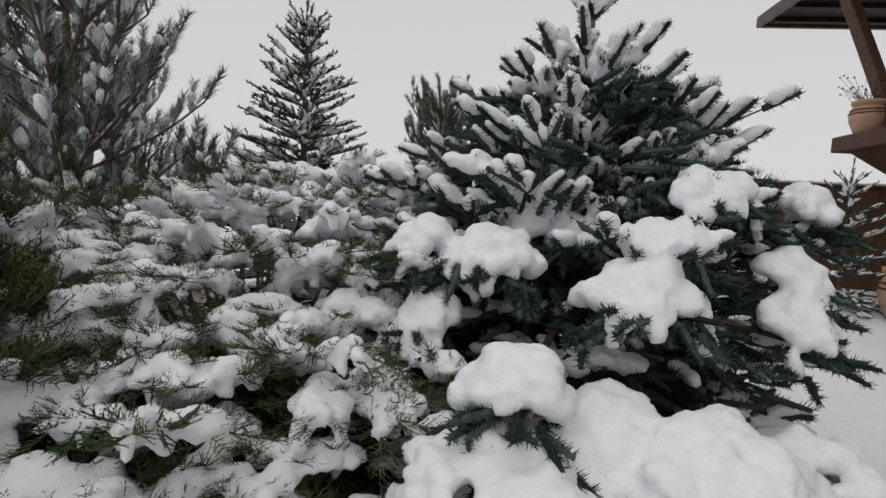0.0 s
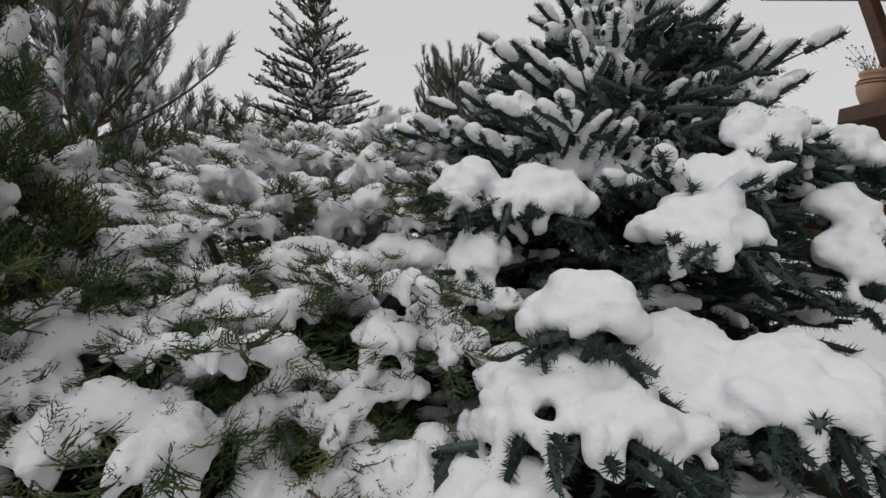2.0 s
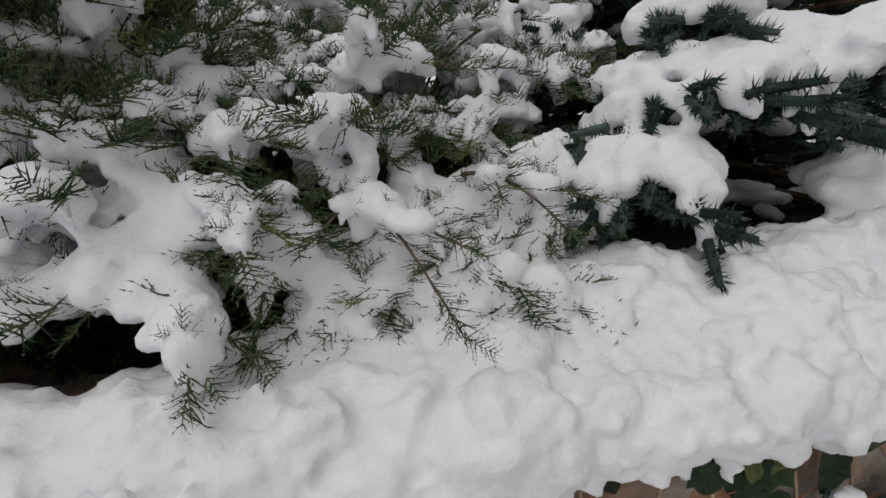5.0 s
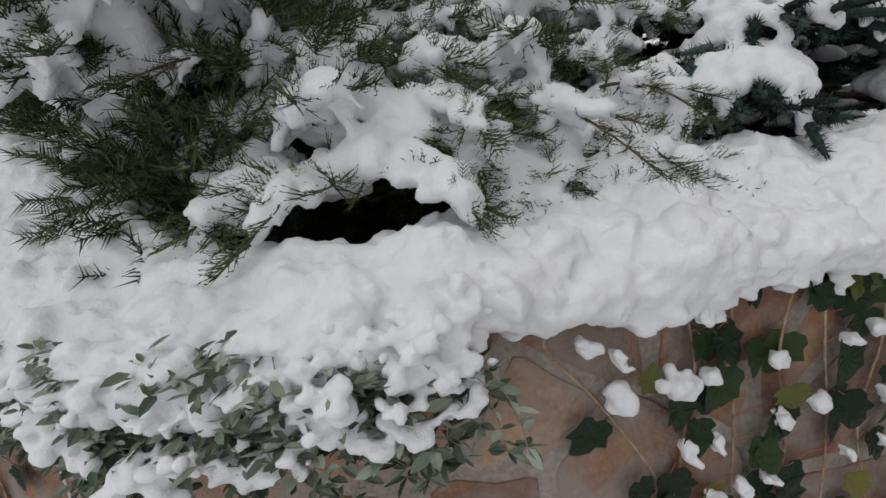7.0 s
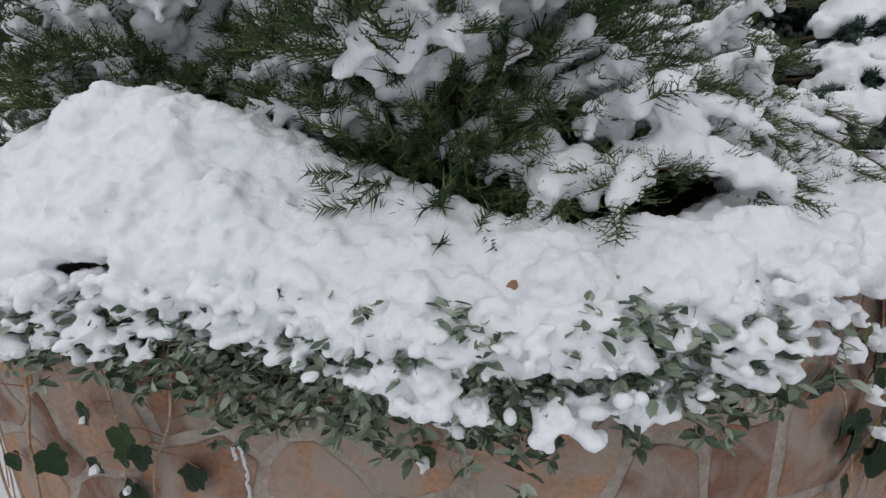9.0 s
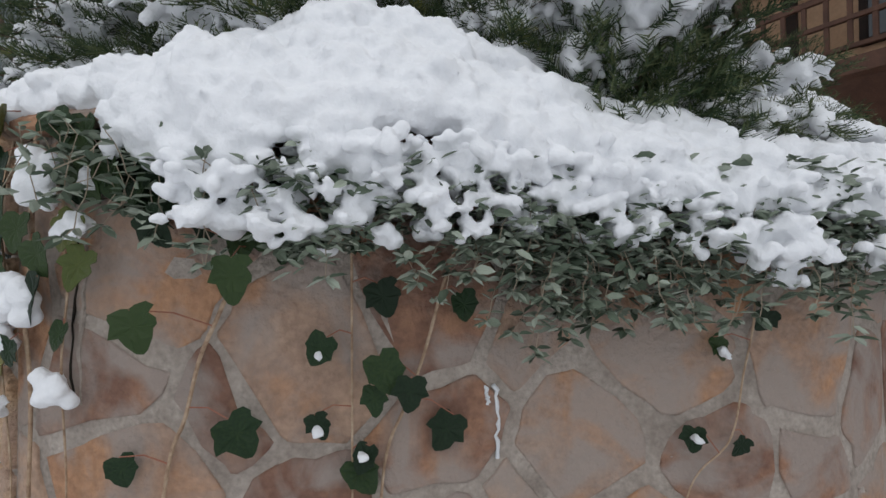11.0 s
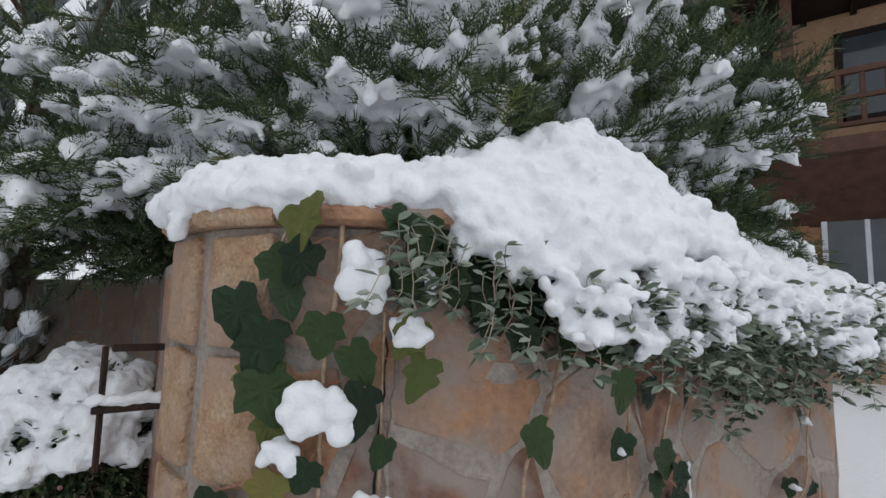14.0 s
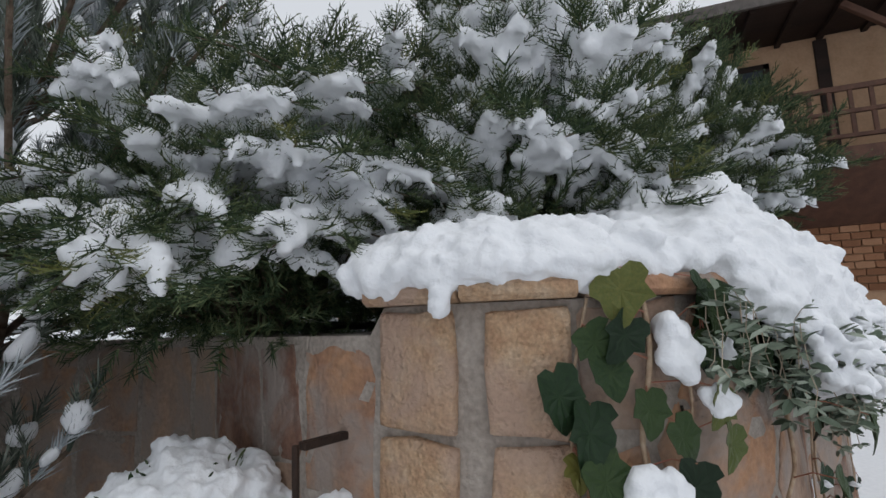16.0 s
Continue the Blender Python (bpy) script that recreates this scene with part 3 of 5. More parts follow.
def domed_juniper(root, centre, radii, count, label, seed, size=(0.11, 0.17), w=(0.026, 0.046), low=0, power=1.2, voxel=0.0105, cover=0.96, rise=0.40):
    """A spreading juniper: long branches from the root to points all over an uneven dome, ending in plumes."""
    g = Growth(seed)
    r = g.r
    root, centre, radii = np.array(root, float), np.array(centre, float), np.array(radii, float)
    lo = math.sin(radians(low))
    for b in range(count):
        az, el = 2.39996 * b + r.uniform(-0.9, 0.9), math.asin(min(0.98, lo + (1 - lo) * ((b + r.random()) / count) ** power))
        d = np.array([math.cos(az) * math.cos(el), math.sin(az) * math.cos(el), math.sin(el)])
        end = centre + radii * d * r.uniform(0.72, 1.1) * (1 + 0.22 * noise.noise(Vector(d * 2.3) + Vector((seed, 0, 0))))
        ln = np.linalg.norm(end - root)
        ctrl = root + (end - root) * 0.55 + np.array([0, 0, ln * (rise - 0.14 * math.sin(el))]) + r.normal(0, 0.06, 3)
        t = np.linspace(0, 1, 16)[:, None]
        path = (1 - t) ** 2 * root + 2 * t * (1 - t) * ctrl + t * t * end
        g.wood.add(*tube(path[:10], np.linspace(0.011, 0.005, 10), 4))
        g.plume(path[6:], r.uniform(*w), r.uniform(*size), cover, 3)
    return g.finish(label, centre + (0, 0, -0.05), radii, count * 9, voxel)


def mound_height(x, y):
    """The top of the wide juniper: it hangs over the wall and climbs away from it; and the depth behind its front."""
    f = float(np.interp(x, [-1.65, -1.45, -1.25, -1.1, -0.95, -0.8, -0.6, -0.2], [0.80, 0.55, 0.34, 0.22, 0.17, 0.20, 0.38, 0.46]))
    d = max(0.0, y - f)
    return 0.65 + 0.62 * (1 - math.exp(-d / 0.45)) + 0.26 * d + 0.07 * noise.noise(Vector((x * 3.1, y * 3.1, 4))), d


def sprawling_juniper(label, seed):
    """The wide juniper above the wall: plumes laid like shingles down its slope."""
    g = Growth(seed)
    r = g.r
    taken = []
    for _ in range(9000):
        x, y = r.uniform(-1.7, -0.2), r.uniform(0.10, 2.7)
        h, d = mound_height(x, y)
        gap = 0.074 + 0.03 * min(d, 1.5)
        if d < 0.10 or h < 0.80 or x > -0.27 + 0.12 * (y - 0.7) or x < -1.38 - 0.3 * min(1.0, d) or any(math.hypot(x - a, y - b) < gap for a, b in taken):
            continue
        taken.append((x, y))
        e = 0.05
        down = -np.array([mound_height(x + e, y)[0] - h, mound_height(x, y + e)[0] - h]) + (0.0, -0.012)
        a = math.atan2(down[1], down[0]) + r.normal(0, 0.6)
        way = np.array([math.cos(a), math.sin(a), 0])
        ln = r.uniform(0.17, 0.32) + 0.06 * min(d, 1.5)
        front = max(0.0, 1 - d / 0.9)
        up, sag = math.tan(radians(r.uniform(12, 48) - 14 * front)), r.uniform(0.4, 1.0) * (0.4 + front)
        t = np.linspace(0, 1, 9)[:, None]
        path = np.array([x, y, h - 0.055]) + way * ln * (t - 0.45) + np.array([0, 0, ln]) * (up * (t - 0.3) - sag * t * t)
        if path[-1][2] < (0.94 if x < -0.66 else 0.84):
            continue
        g.plume(path, r.uniform(0.022, 0.044), r.uniform(0.08, 0.125), 0.97 if d > 0.15 else 0.8, 2, r.uniform(0.05, 0.25))
        if r.random() < 0.3:
            root = np.array([-0.75, 1.55, 0.82])
            g.wood.add(*tube([root, (root + path[0]) / 2 + (0, 0, 0.05), path[0]], [0.012, 0.009, 0.004], 5))
    # long bare-tipped sprays reaching out over the snow
    for a, b in (((-0.62, 0.80, 1.13), (-0.41, 0.49, 0.975)), ((-0.42, 0.85, 1.12), (-0.26, 0.70, 1.045)), ((-0.45, 1.2, 1.36), (-0.18, 1.05, 1.42)), ((-1.05, 0.75, 1.25), (-1.28, 0.52, 1.22)), ((-1.0, 0.8, 1.35), (-1.2, 0.55, 1.36))):
        a, b = np.array(a), np.array(b)
        t = np.linspace(0, 1, 9)[:, None]
        g.plume(a + (b - a) * t + np.array([0, 0, 0.12]) * t * (1 - t), 0.024, 0.075, 0.8, 2, 0.5)
    return g.finish(label, (-0.78, 1.45, 0.92), (0.62, 0.95, 0.55), 1900, 0.0098)


def flush_snow(name, label, voxel, smooth=3):
    heap = Heap()
    blobs(heap, SNOW_P, SNOW_S, frames(np.array(SNOW_D)))
    SNOW_P.clear(), SNOW_D.clear(), SNOW_S.clear()
    return snow_object(name, heap, label, voxel, smooth, clump=0.6)


SNOW_P, SNOW_D, SNOW_S = [], [], []
sprawling_juniper("wide-spreading green juniper loaded with snow, hanging over the wall", 1)
domed_juniper((-2.05, 1.55, 0.80), (-2.13, 1.45, 0.95), (0.52, 0.42, 1.06), 115, "upright-spreading green juniper behind the snow-capped wall", 2, low=6, power=0.95)
domed_juniper((-2.2, 2.45, 0.80), (-2.34, 2.35, 0.92), (0.76, 0.82, 0.86), 120, "spreading green juniper reaching over the return of the wall", 3, low=0, power=1.25)
domed_juniper((-1.45, 1.25, 0.80), (-1.50, 1.14, 0.95), (0.48, 0.40, 1.10), 100, "rounded green juniper close behind the wall", 4, low=10, power=1.0)
domed_juniper((-1.25, 1.10, 0.80), (-1.32, 0.82, 0.95), (0.46, 0.42, 0.92), 95, "rounded green juniper with upright plumes above the wide one", 9, low=24, power=0.95)


def needle_shoot(seed, needles, width, length, spread, up=0.35):
    """A needle-clad shoot of length 1 along x."""
    r = np.random.default_rng(seed)
    t = np.sort(r.uniform(0.02, 1.0, needles))
    a = r.uniform(0, 6.283, needles)
    lean = r.uniform(0.5, 0.9, needles)
    d = np.stack([np.cos(lean) + 0.15, np.sin(lean) * np.cos(a), np.sin(lean) * np.sin(a) + up * r.uniform(0, 1, needles)], 1)
    base, f = twig_piece(1.0)
    ln = length * r.uniform(0.75, 1.15, needles) * np.where(t > 0.9, 0.8, 1.0)
    S = np.stack([ln, np.full(needles, width), np.full(needles, width)], 1)
    heap = Heap()
    heap.many(base, f, frames(d, a) * S[:, None, :] * np.array([1, 1, 1.0]), np.stack([t, 0 * t, 0 * t], 1))
    heap.add(*tube([(0, 0, 0), (0.5, 0, 0), (1.0, 0, 0)], [0.03, 0.026, 0.018], 4))
    return np.concatenate(heap.v), np.concatenate(heap.f)


SHOOTS = [needle_shoot(s, 42, 0.019, 0.21, 0.7) for s in range(4)]
FAR_SHOOTS = [needle_shoot(s, 14, 0.045, 0.22, 0.7) for s in range(3)]


def spruce(base, height, radius, label, seed, shoots, material, shoot_len, whorls, per, snow=0.8, snow_size=1.0, group="", name="spruce_tree", power=0.85, rise=46):
    """A young spruce: whorls of flat branches with needle-clad side shoots."""
    r = np.random.default_rng(seed)
    ob = thing(name, label, "tree", group)
    base = np.array(base, float)
    trunk, leaf = Heap(), Heap()
    tv, tf = tube([base + (0, 0, -0.05), base + (0.01, 0, height * 0.5), base + (0, 0, height * 0.97)], [0.035 * height / 1.8, 0.02 * height / 1.8, 0.004], 7)
    trunk.add(tv, tf)
    P, D, S = [], [], []

    def shoot(p, d, size, cover):
        P.append(p), D.append(d), S.append(size)
        if r.random() < cover and d[2] < 0.85:
            h = d * (1, 1, 0.9)
            q = p + d * size * 0.55
            SNOW_P.append(q + (0, 0, 0.017 * snow_size)), SNOW_D.append(h)
            fat = snow_size
            SNOW_S.append((size * 0.55, 0.026 * fat * r.uniform(0.8, 1.25), 0.024 * fat * r.uniform(0.8, 1.3)))

    for w in range(whorls):
        u = (w + 0.3 * r.uniform(-1, 1)) / whorls
        u = min(max(u, 0.0), 1.0)
        z = height * (0.06 + 0.88 * u)
        reach = radius * (1 - u) ** power + 0.10 * radius
        n = max(4, int(per * (1 - 0.58 * u)))
        a0 = r.uniform(0, 6.28)
        for k in range(n):
            az = a0 + 6.283 * k / n + r.uniform(-0.2, 0.2)
            L = reach * r.uniform(0.78, 1.12)
            el = radians(-4 + rise * u**1.4 + r.uniform(-6, 8))
            path = branch_path(base + (0, 0, z), az, el, L, 0.10 - 0.22 * u, r, 7)
            trunk.add(*tube(path, np.linspace(0.012, 0.004, 7), 5))
            t = np.gradient(path, axis=0)
            t /= np.linalg.norm(t, axis=1)[:, None]
            m = max(2, int(L / (shoot_len * 0.62)))
            for q in np.linspace(0.25 if L > 0.3 else 0.1, 0.98, m):
                i = q * 6
                j = min(int(i), 5)
                p = path[j] + (i - j) * (path[j + 1] - path[j])
                last = q > 0.9
                for side in (-1, 1):
                    yaw = side * r.uniform(0.55, 0.95)
                    c, s = math.cos(yaw), math.sin(yaw)
                    d = np.array([c * t[j][0] - s * t[j][1], s * t[j][0] + c * t[j][1], t[j][2] + r.uniform(-0.05, 0.35)])
                    d /= np.linalg.norm(d)
                    ln = shoot_len * r.uniform(0.8, 1.2) * (1.2 - 0.4 * q)
                    shoot(p, d, ln, snow * (0.45 + 0.55 * q))
                    if L > 0.5 and q < 0.75 and r.random() < 0.45:
                        p2 = p + d * ln * 0.8
                        for s2 in (-0.6, 0.55):
                            c, s = math.cos(s2), math.sin(s2)
                            d2 = np.array([c * d[0] - s * d[1], s * d[0] + c * d[1], d[2] + r.uniform(0, 0.3)])
                            shoot(p2, d2 / np.linalg.norm(d2), shoot_len * r.uniform(0.7, 1.0), snow * 0.8)
                shoot(p, (t[j] + (0, 0, r.uniform(0, 0.25))) / 1.0, shoot_len * (1.1 if last else 0.9), snow * (0.6 + 0.4 * q))
                if r.random() < 0.22:
                    up = t[j] * 0.5 + np.array([0, 0, 1.0])
                    shoot(p, up / np.linalg.norm(up), shoot_len * r.uniform(0.6, 0.9), 0)
                # snow laid along the branch
                if r.random() < snow and q > 0.3:
                    SNOW_P.append(p + (0, 0, 0.03 * snow_size)), SNOW_D.append(t[j]), SNOW_S.append((shoot_len * 0.6, 0.045 * snow_size * r.uniform(0.8, 1.4), 0.032 * snow_size * r.uniform(0.8, 1.3)))
    for k in range(5):
        az = 6.283 * k / 5 + 0.4
        d = np.array([math.cos(az) * 0.75, math.sin(az) * 0.75, 0.75])
        shoot(base + (0, 0, height * 0.93), d / np.linalg.norm(d), shoot_len * 1.9, snow)
    shoot(base + (0, 0, height * 0.95), np.array([0.03, 0, 1.0]), shoot_len * 2.2, 0)
    P, D, S = np.array(P), np.array(D), np.array(S)
    stout = shoot_len * np.where(P[:, 2] > base[2] + 0.62 * height, 1.4, 1.0)
    F = frames(D, r.uniform(-0.5, 0.5, len(D))) * np.stack([S, stout, stout], 1)[:, None, :]
    pick = r.integers(0, len(shoots), len(P))
    for k, (v, f) in enumerate(shoots):
        leaf.many(v, f, F[pick == k], P[pick == k])
    trunk.make("trunk", M_BARK, ob)
    tagged(leaf.make("needles", material, ob), "needle-clad shoots", kind="stuff")
    return ob


def stout_shoot(seed, needles=62):
    """A bottle-brush shoot along x, of unit length and unit radius, thick with short stiff needles."""
    r = np.random.default_rng(seed)
    t, a = np.sort(r.uniform(0.0, 1.0, needles)), r.uniform(0, 6.283, needles)
    end = t > 0.9
    c, q, tip = np.cos(a), np.sin(a), r.uniform(0.75, 1.12, needles)
    w = 0.085
    v = np.stack([np.stack([t, 0.3 * c - w * q, 0.3 * q + w * c], 1), np.stack([t, 0.3 * c + w * q, 0.3 * q - w * c], 1), np.stack([t + 0.02, 0.3 * c, 0.3 * q], 1),
                  np.stack([t + np.where(end, 0.13, 0.07), np.where(end, 0.6, 1.0) * tip * c, np.where(end, 0.6, 1.0) * tip * q + 0.12], 1)], 1).reshape(-1, 3)
    f = (np.array([[0, 1, 3], [1, 2, 3], [2, 0, 3]])[None] + 4 * np.arange(needles)[:, None, None]).reshape(-1, 3)
    heap = Heap()
    heap.add(v, f)
    heap.add(*tube([(0, 0, 0), (0.5, 0, 0), (0.97, 0, 0)], [0.42, 0.40, 0.25], 5))
    return np.concatenate(heap.v), np.concatenate(heap.f)


def rotated(d, yaw, lift):
    c, q = math.cos(yaw), math.sin(yaw)
    e = np.array([c * d[0] - q * d[1], q * d[0] + c * d[1], d[2] + lift])
    return e / np.linalg.norm(e)


def blue_spruce(base, height, label, seed, tips, pads):
    """A young blue spruce: limbs forking into stout shoots, each under its own roll of snow; wide pads of snow on its lowest limbs."""
    r = np.random.default_rng(seed)
    ob = thing("spruce_tree", label, "tree")
    base = np.array(base, float)
    trunk, leaf, snow = Heap(), Heap(), Heap()
    trunk.add(*tube([base + (0, 0, -0.05), base + (0.01, 0, height * 0.5), base + (0, 0, height * 0.97)], [0.045, 0.026, 0.008], 8))
    P, D, S, R, sp, ss, sd = [], [], [], [], [], [], []
    heights, reaches = [0.78, 1.1, 1.3, 1.6, 1.9, 2.1, 2.3, 2.45, 2.62], [1.22, 1.2, 1.15, 1.05, 0.90, 0.66, 0.42, 0.24, 0.06]

    def sheltered(p):
        """How far a place lies under the limbs above it, 0 to 1."""
        out = math.hypot(p[0] - base[0], p[1] - base[1])
        return min(1.0, max(0.0, (0.57 * np.interp(p[2] + 0.22, heights, reaches) - out) / 0.16))

    def shoot(p, d, ln):
        P.append(p), D.append(d), S.append(ln), R.append(r.uniform(0.024, 0.031))
        if d[2] < 0.9 and r.random() < 0.90 - 0.88 * sheltered(p + d * ln):
            k = r.uniform(0.022, 0.034)
            sp.append(p + d * ln * 0.46 + (0, 0, 0.021)), ss.append((0.5 * ln, k, k * 0.9)), sd.append(d)

    def limb(p, d, ln, depth, sag):
        if depth == 0:
            return shoot(p, d, ln)
        t = np.linspace(0, 1, 7)[:, None]
        path = p + d * ln * t + np.array([0, 0, -sag * ln]) * t * t
        trunk.add(*tube(path, np.linspace(0.006 + 0.006 * ln, 0.003, 7), 5))
        way = np.gradient(path, axis=0)
        way /= np.linalg.norm(way, axis=1)[:, None]
        for q in np.arange(0.3 if ln > 0.4 else 0.15, 0.96, 0.115 / ln):
            k = min(5, int(q * 6))
            o = path[k] + (q * 6 - k) * (path[k + 1] - path[k])
            for side in (-1, 1):
                m = min(0.24, max(0.085, ln * (0.14 + 0.34 * (1 - q)))) * r.uniform(0.8, 1.2)
                e = rotated(way[k], side * r.uniform(0.55, 0.95), r.uniform(-0.05, 0.25) + 0.16 * max(0.0, min(1.0, (o[2] - 1.6) / 0.5)))
                limb(o, e, m, depth - 1 if m > 0.19 else 0, sag * 0.6)
            if r.random() < 0.25:
                shoot(o, rotated(way[k] * (1, 1, 0.2), r.uniform(-0.7, 0.7), r.uniform(0.7, 1.4)), r.uniform(0.06, 0.11))
            if r.random() < 0.95 - 0.9 * sheltered(o):
                k2 = r.uniform(0.028, 0.046)
                sp.append(o + (0, 0, 0.026)), ss.append((0.055, k2, k2 * 0.85)), sd.append(way[k])
        shoot(path[-1], way[-1], r.uniform(0.10, 0.15))

    for tip in tips:
        tip = np.array(tip)
        out = math.hypot(*(tip - base)[:2])
        p = np.array([base[0], base[1], tip[2] - 0.08 - 0.42 * out])
        d = tip - p
        limb(p, d / np.linalg.norm(d), np.linalg.norm(d) - 0.13, 2 if out > 0.35 else 1, -0.03)
    shoot(base + (0, 0, height * 0.94), np.array([0.02, -0.02, 1.0]), 0.22)
    for k in range(5):
        a = 1.2566 * k + 0.5
        shoot(base + (0, 0, height * 0.93), np.array([math.cos(a) * 0.72, math.sin(a) * 0.72, 0.70]), 0.19)
    for w in range(11):
        z = 0.92 + 0.148 * w
        reach = float(np.interp(z, heights, reaches))
        n = max(4, int(8.5 - 3.2 * w / 10))
        a0 = r.uniform(0, 6.28)
        for k in range(n):
            a = a0 + 6.2832 * k / n + r.uniform(-0.25, 0.25)
            ln = reach * r.uniform(0.66, 0.86) - 0.05
            if math.sin(a) < -0.2 and z < 1.5:
                ln *= 0.9
            up = radians(5 + 27 * (w / 10) ** 1.1 + r.uniform(-5, 6))
            limb(np.array([base[0], base[1], z - 0.25 * math.sin(up)]), np.array([math.cos(a) * math.cos(up), math.sin(a) * math.cos(up), math.sin(up)]), max(0.12, ln), 2, 0.10 - 0.016 * w)
    for centre, half, deep, lobes in pads:
        c, half, deep = np.array(centre), 0.88 * half, 0.88 * deep
        out = (c - base) * (1, 1, 0)
        out /= np.linalg.norm(out)
        side = np.array([-out[1], out[0], 0])
        foot = np.array([base[0], base[1], c[2] - 0.12])
        trunk.add(*tube([foot, (foot + c) / 2 + (0, 0, 0.02), c + (0, 0, -0.06)], [0.016, 0.012, 0.007], 5))
        for q in np.arange(-half, half + 0.01, 0.042):
            for v, drop in ((-0.5, -0.05), (0.4, -0.055), (0.85, -0.045), (1.1, -0.055)):
                o = c + side * q + out * (deep * v + r.uniform(-0.02, 0.02)) + (0, 0, drop - 0.07 * (q / half) ** 2 + r.uniform(-0.012, 0.012))
                e = out * r.uniform(0.5, 1) + side * (q / half * 0.8 + r.normal(0, 0.35)) + np.array([0, 0, r.uniform(-0.75, 0.15)])
                P.append(o), D.append(e / np.linalg.norm(e)), S.append(r.uniform(0.07, 0.12)), R.append(0.023)
        for _ in range(int(30 + 1500 * half * deep)):
            u, v = r.uniform(-1, 1), r.uniform(-1, 1)
            if u * u + v * v > 1.25:
                continue
            z = 0.045 - 0.055 * u * u - 0.045 * max(0, v) ** 2 + 0.035 * noise.noise(Vector((u * half * 14 + c[0], v * deep * 14, c[2])))
            k = r.uniform(0.028, 0.042)
            sp.append(c + side * u * half * 0.95 + out * v * deep * 0.9 + (0, 0, z - 0.02)), ss.append((k * 1.1, k, k * 0.85)), sd.append(side)
        for q in np.arange(-half, half, 0.03) if lobes else ():
            e, n = r.uniform(0.016, 0.026), int(r.integers(0, 5))
            for g in range(n):
                sp.append(c + side * q + out * (deep * math.sqrt(max(0.1, 1 - (q / half) ** 2)) + 0.02 + 0.006 * g) + (0, 0, -0.03 - 0.05 * (q / half) ** 2 - 0.02 * g)), ss.append((e, e, e)), sd.append(side)
    P, D, S, R = np.array(P), np.array(D), np.array(S), np.array(R)
    F = frames(D, r.uniform(-0.5, 0.5, len(D))) * np.stack([S, R, R], 1)[:, None, :]
    pick = r.integers(0, 4, len(P))
    for k in range(4):
        v, f = stout_shoot(k)
        leaf.many(v, f, F[pick == k], P[pick == k])
    inner, n = Heap(), 1900
    z, a = r.uniform(0.95, 2.2, n), r.uniform(0, 6.283, n)
    rad = np.interp(z, heights, reaches) * 0.60 * np.sqrt(r.uniform(0.03, 1.0, n))
    way = np.stack([np.cos(a + r.normal(0, 0.5, n)), np.sin(a + r.normal(0, 0.5, n)), r.uniform(-0.4, 0.3, n)], 1)
    inner.many(*stout_shoot(9, 30), frames(way) * np.array([0.14, 0.028, 0.028])[None, None, :], np.stack([base[0] + rad * np.cos(a), base[1] + rad * np.sin(a), z], 1))
    tagged(inner.make("inner_needles", M_SPR, ob), "shaded inner shoots", kind="stuff")
    trunk.make("trunk", M_BARK, ob)
    tagged(leaf.make("needles", M_SPR, ob), "stout needle-clad shoots", kind="stuff")
    blobs(snow, sp, ss, frames(np.array(sd)))
    snow_object("snow_on_spruce", snow, "thick rounded rolls and pads of snow on spruce branches", 0.0095, 2, clump=0.62)
    return ob


TIPS = [(0.108, 2.1, 2.465), (0.51, 2.15, 2.468), (-0.03, 2.0, 2.30), (-0.007, 1.9, 2.20), (0.415, 1.95, 2.36), (0.673, 2.1, 2.30), (0.857, 2.3, 2.23), (1.056, 2.2, 2.09), (0.166, 1.9, 2.23),
        (-0.12, 1.82, 2.00), (0.05, 1.75, 1.99), (0.24, 1.70, 2.02), (0.897, 1.95, 2.03), (0.70, 1.70, 1.92), (0.50, 1.72, 1.93), (1.02, 1.82, 1.84), (-0.20, 1.62, 1.78), (0.0, 1.55, 1.80), (-0.33, 1.75, 1.66)]
PADS = [((-0.02, 1.50, 1.64), 0.17, 0.09, 1), ((-0.22, 1.55, 1.66), 0.10, 0.07, 0), ((0.10, 1.72, 1.70), 0.06, 0.05, 0), ((0.24, 1.72, 1.69), 0.07, 0.05, 0), ((0.46, 1.46, 1.69), 0.11, 0.08, 0), ((0.36, 1.34, 1.58), 0.17, 0.09, 1),
        ((0.82, 1.58, 1.62), 0.09, 0.07, 1), ((0.80, 1.48, 1.50), 0.10, 0.07, 1), ((-0.17, 1.42, 1.46), 0.09, 0.06, 1), ((0.05, 1.09, 1.415), 0.115, 0.075, 0), ((0.05, 1.02, 1.27), 0.24, 0.14, 1),
        ((0.25, 1.12, 1.32), 0.12, 0.10, 0), ((0.44, 1.05, 1.31), 0.20, 0.11, 1), ((-0.10, 0.87, 1.12), 0.125, 0.075, 1), ((0.40, 0.97, 1.06), 0.17, 0.10, 1), ((0.70, 1.15, 1.24), 0.18, 0.10, 1), ((0.62, 0.96, 0.97), 0.14, 0.08, 1), ((0.62, 1.62, 1.84), 0.14, 0.07, 1), ((0.98, 1.80, 1.80), 0.11, 0.07, 0)]
blue_spruce((0.33, 2.18, 0.78), 1.86, "blue spruce with stout shoots bent under thick snow", 5, TIPS, PADS)
spruce((-0.75, 2.75, 0.78), 1.05, 0.6, "small blue spruce half buried in snow behind the junipers", 6, FAR_SHOOTS, M_SPR, 0.12, 6, 7, 0.85, 1.0)
spruce((-1.5, 3.85, 0.78), 2.4, 0.72, "tall slim spruce lightly dusted with snow", 7, FAR_SHOOTS, M_FIR, 0.115, 28, 9, 0.5, 0.6, power=0.9, rise=32)
